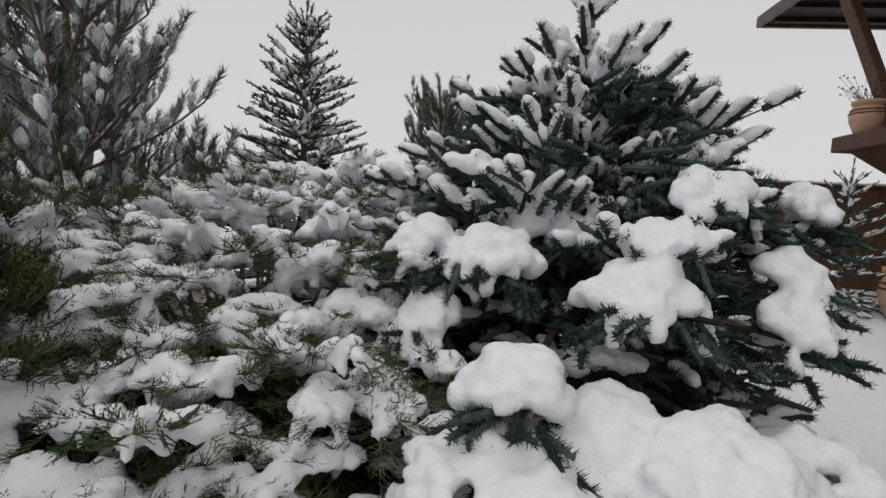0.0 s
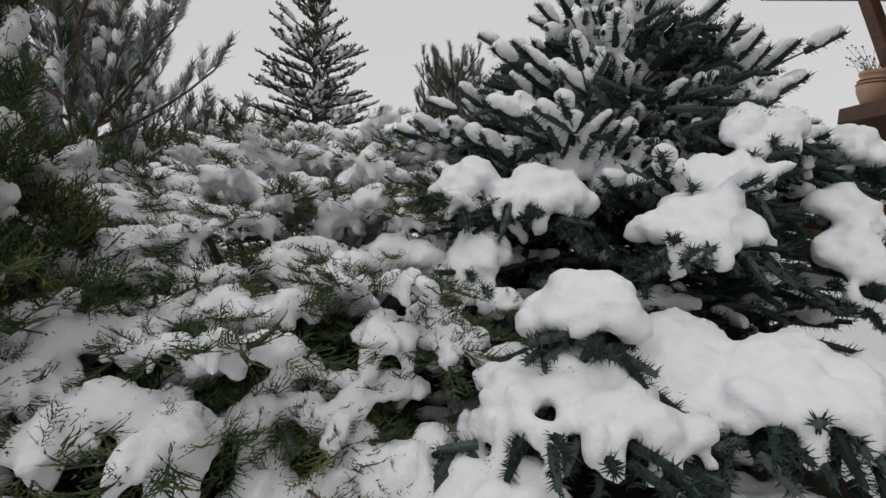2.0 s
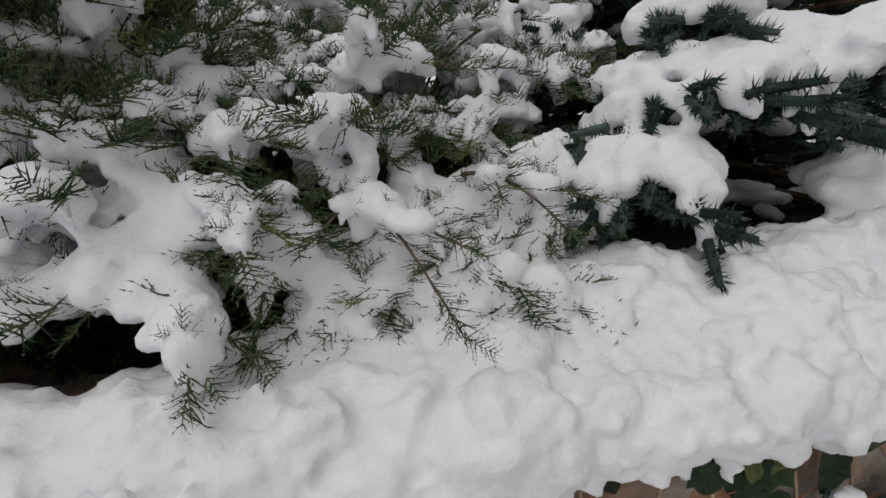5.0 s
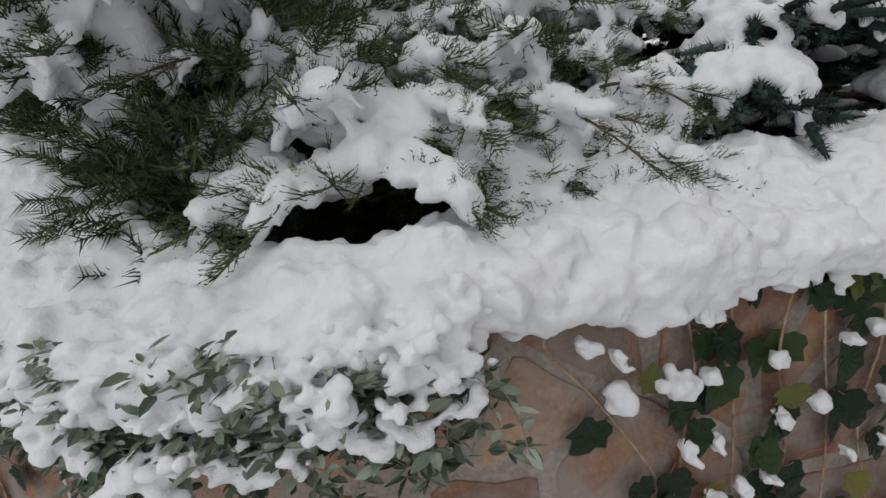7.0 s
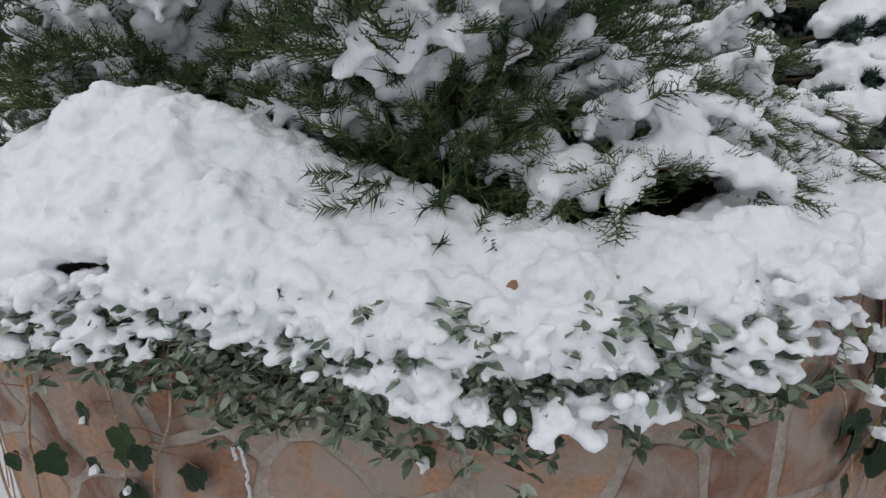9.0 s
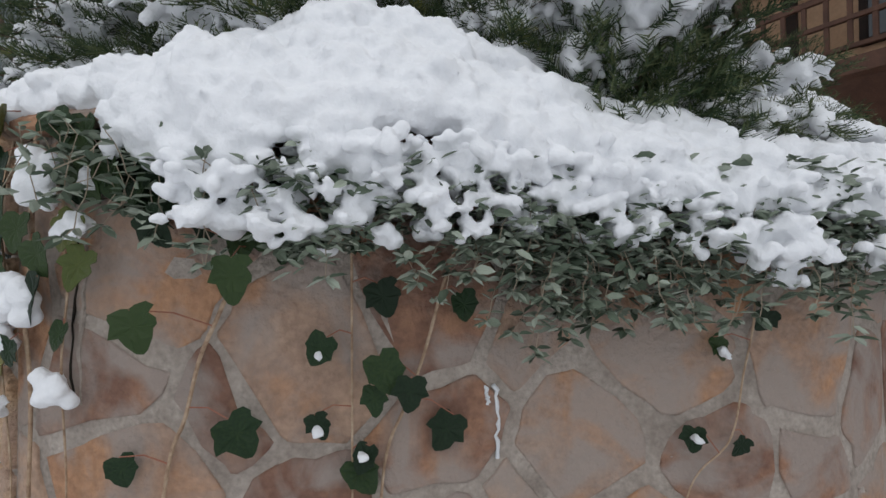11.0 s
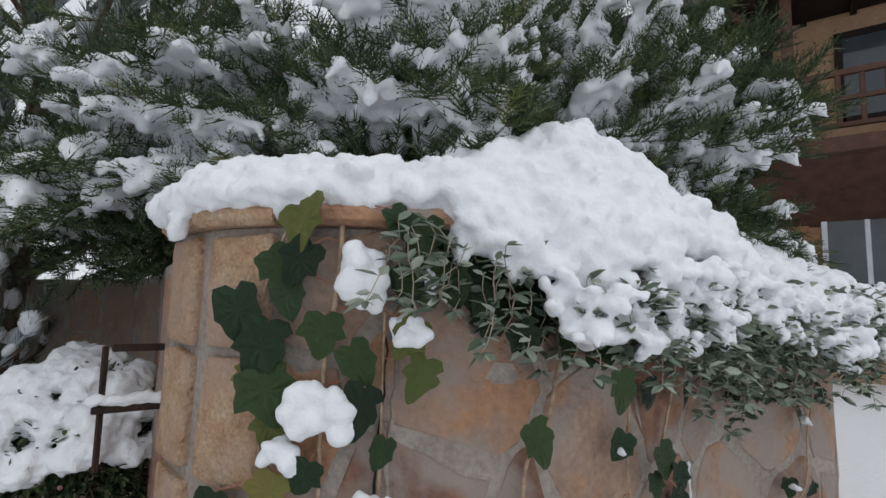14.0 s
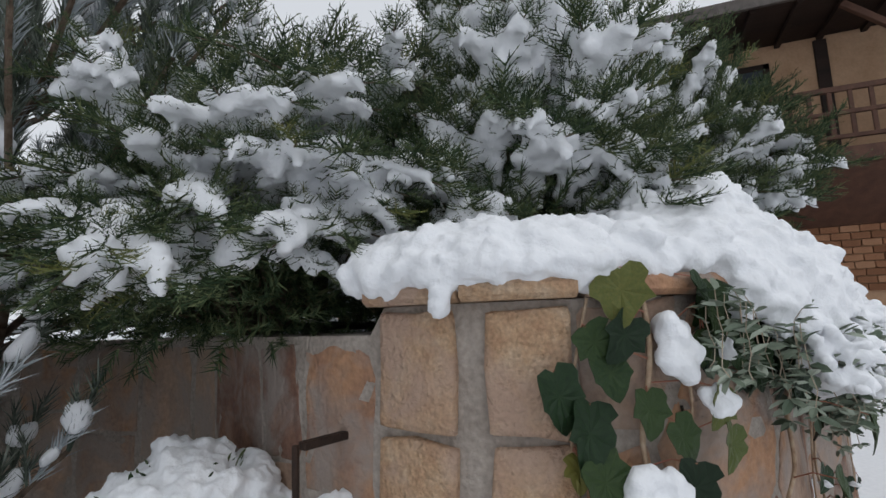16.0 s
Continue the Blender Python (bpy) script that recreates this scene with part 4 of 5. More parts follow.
flush_snow("snow_on_spruce", "light snow on the farther spruces", 0.018, 1)


def pine_tuft(seed, needles, length, width):
    """A shoot of length 1 along x with long needles."""
    r = np.random.default_rng(seed)
    t = r.uniform(0.05, 1.0, needles)
    a = r.uniform(0, 6.283, needles)
    lean = r.uniform(0.35, 0.75, needles)
    d = np.stack([np.cos(lean), np.sin(lean) * np.cos(a), np.sin(lean) * np.sin(a)], 1)
    base, f = twig_piece(1.0)
    S = np.stack([length * r.uniform(0.7, 1.1, needles), np.full(needles, width), np.full(needles, width)], 1)
    heap = Heap()
    heap.many(base, f, frames(d, a) * S[:, None, :], np.stack([t, 0 * t, 0 * t], 1))
    heap.add(*tube([(0, 0, 0), (1.0, 0, 0)], [0.03, 0.02], 4))
    return np.concatenate(heap.v), np.concatenate(heap.f)


TUFTS = [pine_tuft(s, 52, 0.40, 0.016) for s in range(3)]


def pine(base, height, radius, label, seed, tuft_len, levels, per, upright=0.9, low=0.15, rust=0.0, frost=0.15, narrow=0.6, snow=0.12):
    """A pine with upturned candle-like shoots."""
    r = np.random.default_rng(seed)
    ob = thing("pine_tree", label, "tree")
    base = np.array(base, float)
    trunk, leaf, frosted, dead = Heap(), Heap(), Heap(), Heap()
    trunk.add(*tube([base + (0, 0, -0.1), base + (0.03, 0.02, height * 0.5), base + (0, 0, height)], [0.05, 0.034, 0.01], 8))
    P, D, S = [], [], []
    for w in range(levels):
        u = low + (1 - low) * w / levels
        z = height * u
        reach = radius * (1 - u) ** narrow + 0.06
        a0 = r.uniform(0, 6.28)
        for k in range(per):
            az = a0 + 6.283 * k / per + r.uniform(-0.3, 0.3)
            L = reach * r.uniform(0.75, 1.15)
            path = branch_path(base + (0, 0, z), az, radians(r.uniform(15, 40)), L, -0.35, r, 6)
            trunk.add(*tube(path, np.linspace(0.014, 0.006, 6), 5))
            for q in np.linspace(0.3, 1.0, max(3, int(L / (tuft_len * 0.5)))):
                i = q * 5
                j = min(int(i), 4)
                p = path[j] + (i - j) * (path[j + 1] - path[j])
                for _ in range(2):
                    d = (path[-1] - path[0]) / L * 0.55 + np.array([r.normal(0, 0.35), r.normal(0, 0.35), upright])
                    P.append(p), D.append(d / np.linalg.norm(d)), S.append(tuft_len * r.uniform(0.75, 1.2))
                    if r.random() < snow:
                        e = r.uniform(0.12, 0.24) * tuft_len
                        SNOW_P.append(p + D[-1] * tuft_len * 0.45 + (0, 0, e * 0.4)), SNOW_D.append(D[-1]), SNOW_S.append((e * 1.5, e, e * 0.7))
            if r.random() < 0.5:
                p = path[3]
                SNOW_P.append(p + (0, 0, 0.02)), SNOW_D.append(path[4] - path[3]), SNOW_S.append((0.09, 0.016, 0.014))
    P.append(base + (0, 0, height)), D.append(np.array([0, 0, 1.0])), S.append(tuft_len)
    P, D, S = np.array(P), np.array(D), np.array(S)
    F = frames(D, r.uniform(0, 6, len(D))) * S[:, None, None]
    pick, kind = r.integers(0, len(TUFTS), len(P)), r.random(len(P))
    mid = np.hypot(*(P - base)[:, :2].T) < radius * 0.35
    for k, (v, f) in enumerate(TUFTS):
        old = mid & (kind < rust)
        ice = ~old & (kind > 1 - frost)
        leaf.many(v, f, F[(pick == k) & ~old & ~ice], P[(pick == k) & ~old & ~ice])
        frosted.many(v, f, F[(pick == k) & ice], P[(pick == k) & ice])
        dead.many(v, f, F[(pick == k) & old], P[(pick == k) & old])
    trunk.make("trunk", M_BARK, ob)
    tagged(leaf.make("needles", M_PINE, ob), kind="stuff")
    if frosted.n:
        tagged(frosted.make("frosted_needles", M_FROST, ob), "needles white with frost", kind="stuff")
    if dead.n:
        tagged(dead.make("dead_needles", M_RUST, ob), "rusty dead inner needles", kind="stuff")
    return ob


pine((-2.75, 3.05, 0.3), 3.3, 1.15, "bushy dark pine with upturned candle-like shoots", 8, 0.22, 11, 7, upright=1.5, frost=0.38, snow=0.3)
pine((-0.5, 4.4, 0.75), 1.85, 0.29, "narrow columnar pine with rusty dead inner needles", 9, 0.115, 16, 8, upright=1.7, rust=0.6, frost=0.12, narrow=0.14)
pine((-4.0, 4.6, 0.0), 3.6, 1.2, "bushy dark pine farther back in the garden", 28, 0.28, 10, 6, frost=0.4, snow=0.6)
pine((-5.4, 4.0, -0.2), 3.4, 1.2, "bushy dark pine farther back in the garden", 29, 0.28, 10, 6, frost=0.4, snow=0.6)
flush_snow("snow_on_pine", "thin snow lying along pine branches", 0.014, 2)

# ---- snow on the wall ----
def wall_snow():
    """The blanket on the wall: a smooth pillow at its end, a lumpy cushion, a thin strip under the juniper, and a plain stretch before the spruce."""
    r = np.random.default_rng(31)
    heap, P, S = Heap(), [], []
    s_e, s_m, s_g, s_r = S_EDGE - 0.20, s_at(-1.0, 0.415), s_at(-0.76, 0.44), 0.03
    s_h = s_at(-1.3, 0.46)
    marks = [s_at(x, y) for x, y in ((1.5, 1.33), (0.1, 0.67), (-0.45, 0.52), (-0.78, 0.44), (-0.92, 0.42), (-1.1, 0.42), (-1.3, 0.46), (-1.5, 0.57), (-1.7, 0.68), (-1.9, 0.74), (-2.1, 0.785), (-2.3, 0.86), (-2.45, 0.935), (-2.57, 1.03))] + [s_e]
    crest = [0.96, 0.96, 0.945, 0.92, 0.91, 0.915, 0.925, 0.99, 1.08, 1.17, 1.235, 1.20, 1.14, 1.09, 1.05]
    lip = [0.80, 0.80, 0.82, 0.84, 0.81, 0.77, 0.76, 0.79, 0.83, 0.84, 0.83, 0.83, 0.86, 0.91, 0.97]
    reach = [0.07, 0.07, 0.07, 0.08, 0.10, 0.13, 0.14, 0.14, 0.14, 0.14, 0.13, 0.12, 0.09, 0.04, 0.025]
    back = [0.16, 0.26, 0.34, 0.16, 0.09, 0.09, 0.11, 0.16, 0.26, 0.34, 0.34, 0.34, 0.34, 0.34, 0.34]

    def profile(s):
        """From the back of the blanket over its crest to its lip: (out of the wall, height)."""
        if s > s_e:
            return [(-0.34, 1.02), (-0.22, 1.06), (-0.1, 1.06), (-0.02, 1.035), (0.028, 0.985)]
        c, l, g, b = (float(np.interp(s, marks, row)) for row in (crest, lip, reach, back))
        l += 0.03 * noise.noise(Vector((s * 6, 2, 0)))
        return [(-b, c - 0.03), (-0.72 * b, c), (-0.45 * b, c), (-0.2 * b, c - 0.22 * (c - l)), (0.3 * g, c - 0.42 * (c - l)), (0.75 * g, c - 0.62 * (c - l)), (g, c - 0.82 * (c - l)), (g, l)]

    for _ in range(12500):
        s, u = r.uniform(s_r, S_EDGE + 0.27), r.uniform(0, 1)
        pr = np.array(profile(s))
        i = u * (len(pr) - 1)
        j = min(int(i), len(pr) - 2)
        o, z = pr[j] + (i - j) * (pr[j + 1] - pr[j])
        rough = 0.25 if s > s_e else 1.0
        n = noise.noise(Vector((s * 6, u * 5, 0.5))) * 0.030 * rough + noise.noise(Vector((s * 17, u * 10, 3.5))) * (0.042 if u > 0.35 else 0.02) * rough
        if rough == 1.0 and s > s_m and u > (0.76 if s > s_h else 0.5) and noise.noise(Vector((s * 15, u * 9, 7.5))) > (0.55 - 0.85 * (u - 0.6) if s > s_h else 0.30 - 0.75 * (u - 0.5)):
            continue
        if s_e - 0.32 < s < s_e and u > 0.6 + 0.5 * max(0.0, (s_e - 0.22 - s) / 0.28) + 0.25 * noise.noise(Vector((s * 11, 4, 4))):
            continue
        if s < s_g:
            n += 0.045 * noise.noise(Vector((s * 4.5, u * 2.5, 8.5)))
        if s < s_g and u > 0.7 and noise.noise(Vector((s * 14, u * 8, 1.5))) > 0.5 - 1.0 * (u - 0.6):
            continue
        k = r.uniform(0.03, 0.05) if (s < s_m and u < 0.75) or s > s_e or u < 0.35 else r.uniform(0.018, 0.034)
        P.append(on_wall(s, z - 0.03 + n, o + 0.6 * n)), S.append((k, k, k * 0.85))
    # an even filling below the skin
    for s in np.arange(s_r, S_EDGE + 0.27, 0.03):
        pr = profile(s)
        for u in np.linspace(0, 0.42 if s_g < s < s_h else 0.55 if s_e - 0.3 < s < s_e else 0.72, 9):
            i = u * (len(pr) - 1)
            j = min(int(i), len(pr) - 2)
            o, z = np.array(pr[j]) + (i - j) * (np.array(pr[j + 1]) - pr[j])
            P.append(on_wall(s, z - 0.055, o)), S.append((0.045, 0.045, 0.045))
    # lobes
    for _ in range(170):
        s = r.uniform(s_r, s_e)
        if s > s_e - 0.3 and r.random() < 0.9:
            continue
        o, z = profile(s)[-1]
        ln, w = r.uniform(0.015, 0.075), r.uniform(0.013, 0.03)
        lean = r.normal(0, 0.25)
        for q in np.arange(0, ln, 0.014):
            P.append(on_wall(s + lean * q + r.normal(0, 0.005), z - q, o + 0.01 * math.sin(q * 25) + r.normal(0, 0.005)))
            S.append((w * (1 - 0.45 * q / ln) * r.uniform(0.75, 1.25),) * 3)
    # one tongue hanging over the cap at the wall's end
    for q in np.arange(0, 0.075, 0.012):
        P.append(on_wall(S_EDGE + 0.05 + 0.1 * q, 0.97 - q, 0.05)), S.append((0.022, 0.022, 0.02))
    blobs(heap, P, S)
    snow_object("snow_blanket", heap, "deep fresh snow blanket along the wall top, hanging in lobes", 0.0085, 1, clump=1.25)
    heap, P, S = Heap(), [], []
    for _ in range(300):
        s = r.uniform(s_g, s_e - 0.45)
        p = on_wall(s, profile(s)[-1][1] + 0.02 - 0.17 * r.random() ** 1.3, r.uniform(0.08, 0.165))
        k = r.uniform(0.008, 0.026)
        for _ in range(9):
            P.append(p + r.normal(0, k * 0.7, 3) * (1.3, 1.3, 0.8)), S.append((k * r.uniform(0.5, 1), k * r.uniform(0.5, 1), k * r.uniform(0.4, 0.8)))
    blobs(heap, P, S)
    snow_object("loose_snow", heap, "small loose pads of snow caught on hanging leaves", 0.006, 1, clump=0.5)


wall_snow()


# ---- the cushion of small grey leaves hanging over the wall ----
def leaf_piece(length, width, fold=0.2):
    v = np.array([(0, 0, 0), (0.3, 0.5, fold), (0.7, 0.42, fold * 0.8), (1, 0, 0), (0.7, -0.42, fold * 0.8), (0.3, -0.5, fold), (0.5, 0, -0.02)])
    v = v * (length, width, width)
    f = np.array([(0, 6, 1), (1, 6, 2), (2, 6, 3), (3, 6, 4), (4, 6, 5), (5, 6, 0)])
    return v, f


def cushion():
    r = np.random.default_rng(41)
    ob = thing("cushion_plant", "grey-green small-leaved trailing plant hanging over the wall", "plant")
    leaf, stem = Heap(), Heap()
    v, f = leaf_piece(0.036, 0.0155)
    P, D = [], []
    s_m, s_l = s_at(-0.72, 0.45), S_CORNER - 0.22
    xs = [s_at(x, y) for x, y in ((-0.72, 0.45), (-0.95, 0.42), (-1.3, 0.46), (-1.7, 0.68), (-2.0, 0.76), (-2.2, 0.82), (-2.45, 0.935), (-2.6, 1.05))]
    for _ in range(370):
        s = r.uniform(s_m, s_l)
        top, deep, thin = np.interp(s, xs, [0.80, 0.82, 0.80, 0.80, 0.82, 0.83, 0.87, 0.92]), np.interp(s, xs, [0.10, 0.16, 0.26, 0.26, 0.20, 0.17, 0.12, 0.08]), np.interp(s, xs, [0.5, 0.9, 1, 1, 0.7, 0.5, 0.35, 0.2])
        if r.random() > thin:
            continue
        foot = on_wall(s, top - deep * r.uniform(0.0, 0.75), r.uniform(0.03, 0.145))
        ln = r.uniform(0.05, 0.19) * (0.65 + 0.6 * max(0, noise.noise(Vector((s * 3, 0, 0))) + 0.3))
        n = max(3, int(ln / 0.018))
        sway = r.uniform(-0.06, 0.06)
        path = np.array([foot + np.array([sway * q + 0.02 * math.sin(3 * q + s * 9) * q, 0, -ln * q]) + r.normal(0, 0.004, 3) for q in np.linspace(0, 1, n)])
        stem.add(*tube(path, np.full(n, 0.0011), 3))
        for i, p in enumerate(path):
            for _ in range(2 if i < n - 1 else 7):
                P.append(p)
                a = r.uniform(0, 6.28)
                D.append((math.cos(a), math.sin(a), r.uniform(-0.5, 0.5) + (0.2 if i < n - 2 else -0.3)))
    # leaves that poke through the snow
    for _ in range(320):
        s = r.uniform(s_at(-0.85, 0.42), s_at(-2.3, 0.86))
        foot = on_wall(s, r.uniform(0.64, 0.83), r.uniform(0.09, 0.16))
        for _ in range(7):
            a = r.uniform(0, 6.28)
            P.append(foot + r.normal(0, 0.012, 3)), D.append((math.cos(a), math.sin(a), r.uniform(-0.7, 0.5)))
    D = np.array(D)
    sc = r.uniform(0.6, 1.25, len(D))
    leaf.many(v, f, frames(D, r.normal(0, 0.5, len(D))) * sc[:, None, None], np.array(P))
    tagged(stem.make("stem", M_DRY, ob), "thin trailing stems", kind="stuff")
    tagged(leaf.make("leaf_mass", M_GREY, ob), "small woolly grey-green leaves", kind="stuff")


cushion()


# ---- ivy ----
def ivy_leaf_mesh(name, seed, material):
    """A five-lobed leaf lying in xy, its stalk end at the origin, about 1 long."""
    r = random.Random(seed)
    out = [(0.0, 0.0), (-0.08, 0.16), (-0.04, 0.40), (0.10, 0.50), (0.24, 0.42), (0.36, 0.50), (0.50, 0.53), (0.56, 0.36), (0.74, 0.27), (0.90, 0.13), (1.0, 0.0)]
    rim = [(x + r.uniform(-.03, .03), y * r.uniform(.88, 1.1)) for x, y in out]
    rim = rim + [(x + r.uniform(-.03, .03), -y * r.uniform(.88, 1.1)) for x, y in out[-2:0:-1]]
    bm = bmesh.new()
    sides = []
    for drop in (0.0, -0.014):
        mid = bm.verts.new((0.38, 0, -0.05 + drop))
        row = [bm.verts.new((x, y, 0.17 * abs(y) - 0.2 * x * x + drop)) for x, y in rim]
        vein = [bm.verts.new((0.38 + 0.55 * (x - 0.38), 0.55 * y, 0.02 * abs(y) - 0.06 * x * x + (0.012 if k % 2 else -0.012) + drop)) for k, (x, y) in enumerate(rim)]
        n = len(row)
        for k in range(n):
            bm.faces.new((row[k], row[(k + 1) % n], vein[(k + 1) % n], vein[k]))
            bm.faces.new((vein[k], vein[(k + 1) % n], mid))
        sides.append(row)
    for k in range(n):
        bm.faces.new((sides[0][k], sides[0][(k + 1) % n], sides[1][(k + 1) % n], sides[1][k]))
    bmesh.ops.recalc_face_normals(bm, faces=bm.faces)
    me = bpy.data.meshes.new(name)
    bm.to_mesh(me)
    bm.free()
    me.materials.append(material)
    return me


IVY = [ivy_leaf_mesh("leaf", s, M_IVY) for s in range(5)]
IVYO = [ivy_leaf_mesh("yellow_leaf", s + 20, M_OLIVE) for s in range(3)]


def snow_pad(x, y, z, w, h, seed):
    """An uneven pad of snow caught on leaves against the wall: its width and height."""
    r = random.Random(seed)
    s = s_at(x, y)
    PAD_P, PAD_S = [], []
    for _ in range(26):
        a, b = r.uniform(-1, 1), r.uniform(-1, 1)
        if a * a + b * b > 1.15:
            continue
        k = 0.17 * min(w, h) * r.uniform(0.7, 1.25)
        PAD_P.append(on_wall(s + a * 0.30 * w + 0.1 * b * w, z + b * 0.30 * h, 0.045 - 0.03 * b * h + r.uniform(-0.012, 0.018)))
        PAD_S.append((k, k, k))
    heap = Heap()
    blobs(heap, PAD_P, PAD_S)
    big = min(w, h) > 0.075
    snow_object("snow_pad", heap, "large rounded pad of snow caught on ivy leaves" if big else "small pad of snow balanced on an ivy leaf", 0.0055, 1, clump=0.35, group="snow pads on the ivy", kind="")


def vine(stem_points, leaves, pads, seed, radius=0.003):
    """A vine on the wall: stem points (x, y, z); leaves (x, y, z, size, yellow); pads (x, y, z, width, height)."""
    r = random.Random(seed)
    fine, _ = spline([on_wall(s_at(x, y), z, 0.018 + 0.012 * (i % 2)) for i, (x, y, z) in enumerate(stem_points)], 0.02)
    ob = thing("ivy_vine", "ivy vine with dark lobed leaves climbing the stone wall", "ivy", "ivy vines on the wall")
    n = len(fine)
    stem = Heap()
    stem.add(*tube(fine, np.linspace(radius, radius * 0.6, n), 6))
    stem.make("stem", M_STEM, ob, smooth=True)
    for x, y, z, size, yellow, *off in leaves:
        s = s_at(x, y)
        i = min(len(OUT) - 1, int(s / 0.02))
        o, t = np.append(OUT[i], 0), np.append(TAN[i], 0)
        c = on_wall(s, z, off[0] if off else r.uniform(0.03, 0.05))
        lean = r.uniform(-0.7, 0.7)
        tip = t * lean + np.array([0, 0, -1.0]) + o * r.uniform(0.0, 0.35)
        ax = Vector(tip).normalized()
        nrm = Vector(o + np.array([0, 0, r.uniform(0.0, 0.6)]) + t * r.uniform(-0.45, 0.45))
        ay = nrm.cross(ax).normalized()
        az = ax.cross(ay)
        q = Vector(c) - ax * size * 0.45
        near = fine[np.argmin(np.linalg.norm(fine - np.array(q), axis=1))]
        pet = Heap()
        pet.add(*tube([near, (near + np.array(q)) / 2 + (0, 0, 0.01), np.array(q)], [0.0016, 0.0014, 0.0012], 5))
        pet.make("leaf_stalk", M_PETIOLE, ob)
        lf = new("leaf", (IVYO if yellow else IVY)[r.randrange(3)])
        lf.parent = ob
        lf.matrix_basis = Matrix.Translation(q) @ Matrix((ax, ay, az)).transposed().to_4x4() @ Matrix.Diagonal((size, size * r.uniform(0.75, 1.0), size, 1))
    for k, row in enumerate(pads):
        snow_pad(*row, seed * 20 + k)
    return ob


vine([(-2.30, 0.86, 0.86), (-2.33, 0.87, 0.76), (-2.362, 0.885, 0.654), (-2.396, 0.90, 0.545), (-2.425, 0.92, 0.459), (-2.448, 0.935, 0.352), (-2.474, 0.95, 0.247), (-2.52, 0.98, -0.1)],
     [(-2.47, 0.945, 0.532, 0.08, 0, 0.14), (-2.34, 0.88, 0.613, 0.08, 0, 0.16), (-2.369, 0.89, 0.322, 0.085, 0), (-2.46, 0.94, 0.70, 0.075, 0, 0.09), (-2.27, 0.845, 0.67, 0.07, 0), (-2.54, 1.0, 0.25, 0.06, 0)], [], 1, 0.005)
vine([(-2.17, 0.805, 0.8), (-2.168, 0.805, 0.651), (-2.167, 0.805, 0.437), (-2.168, 0.805, 0.285), (-2.17, 0.805, 0.2), (-2.17, 0.805, -0.12)],
     [(-2.237, 0.83, 0.475, 0.065, 0), (-2.23, 0.83, 0.332, 0.055, 0), (-2.153, 0.80, 0.266, 0.06, 0), (-2.165, 0.805, 0.228, 0.085, 0), (-2.115, 0.79, 0.567, 0.075, 0)], [(-2.23, 0.83, 0.325, 0.03, 0.03), (-2.153, 0.80, 0.272, 0.04, 0.03), (-2.237, 0.83, 0.465, 0.022, 0.03)], 2, 0.0028)
vine([(-1.95, 0.75, 0.75), (-1.997, 0.76, 0.598), (-2.042, 0.77, 0.451), (-2.076, 0.78, 0.357), (-2.116, 0.79, 0.231), (-2.14, 0.80, -0.1)],
     [(-2.116, 0.79, 0.43, 0.085, 0, 0.07), (-2.085, 0.78, 0.393, 0.065, 0, 0.08), (-2.135, 0.795, 0.38, 0.06, 0, 0.06), (-2.01, 0.765, 0.299, 0.08, 0), (-1.971, 0.755, 0.548, 0.065, 0)], [], 3, 0.004)
vine([(-1.36, 0.49, 0.7), (-1.371, 0.495, 0.527), (-1.384, 0.50, 0.386), (-1.419, 0.52, 0.247), (-1.492, 0.565, 0.14), (-1.53, 0.59, -0.1)],
     [(-1.439, 0.53, 0.447, 0.06, 0), (-1.35, 0.485, 0.507, 0.055, 0), (-1.396, 0.51, 0.232, 0.05, 0), (-1.487, 0.56, 0.25, 0.055, 0), (-1.33, 0.475, 0.62, 0.05, 1, 0.1)], [(-1.439, 0.53, 0.44, 0.03, 0.035), (-1.487, 0.56, 0.255, 0.04, 0.025)], 4, 0.0028)
# the thick group beside the wall's end
vine([(-2.70, 1.155, 0.93), (-2.705, 1.16, 0.80), (-2.715, 1.175, 0.66), (-2.72, 1.18, 0.55), (-2.715, 1.175, 0.37), (-2.70, 1.155, 0.1), (-2.69, 1.14, -0.1)],
     [(-2.735, 1.205, 0.905, 0.105, 1, 0.06), (-2.715, 1.175, 0.705, 0.08, 0, 0.05), (-2.68, 1.13, 0.654, 0.085, 0, 0.05), (-2.675, 1.125, 0.574, 0.10, 0, 0.06), (-2.725, 1.19, 0.463, 0.065, 0, 0.05), (-2.64, 1.09, 0.905, 0.075, 0, 0.06), (-2.615, 1.07, 0.70, 0.08, 1, 0.06), (-2.73, 1.20, 0.83, 0.09, 0, 0.06), (-2.745, 1.22, 0.77, 0.085, 0, 0.05)],
     [(-2.68, 1.13, 0.805, 0.115, 0.17), (-2.62, 1.075, 0.714, 0.10, 0.075), (-2.715, 1.175, 0.568, 0.15, 0.135), (-2.748, 1.225, 0.494, 0.08, 0.095), (-2.65, 1.10, 0.398, 0.10, 0.10), (-2.595, 1.05, 0.80, 0.035, 0.08)], 5, 0.0055)
vine([(-2.655, 1.105, 0.86), (-2.648, 1.10, 0.72), (-2.641, 1.095, 0.60), (-2.647, 1.10, 0.44), (-2.65, 1.10, 0.2), (-2.65, 1.10, 0.0)],
     [(-2.61, 1.065, 0.631, 0.085, 1, 0.06), (-2.60, 1.055, 0.86, 0.07, 0, 0.05), (-2.645, 1.095, 0.50, 0.06, 0, 0.04)], [], 6, 0.003)
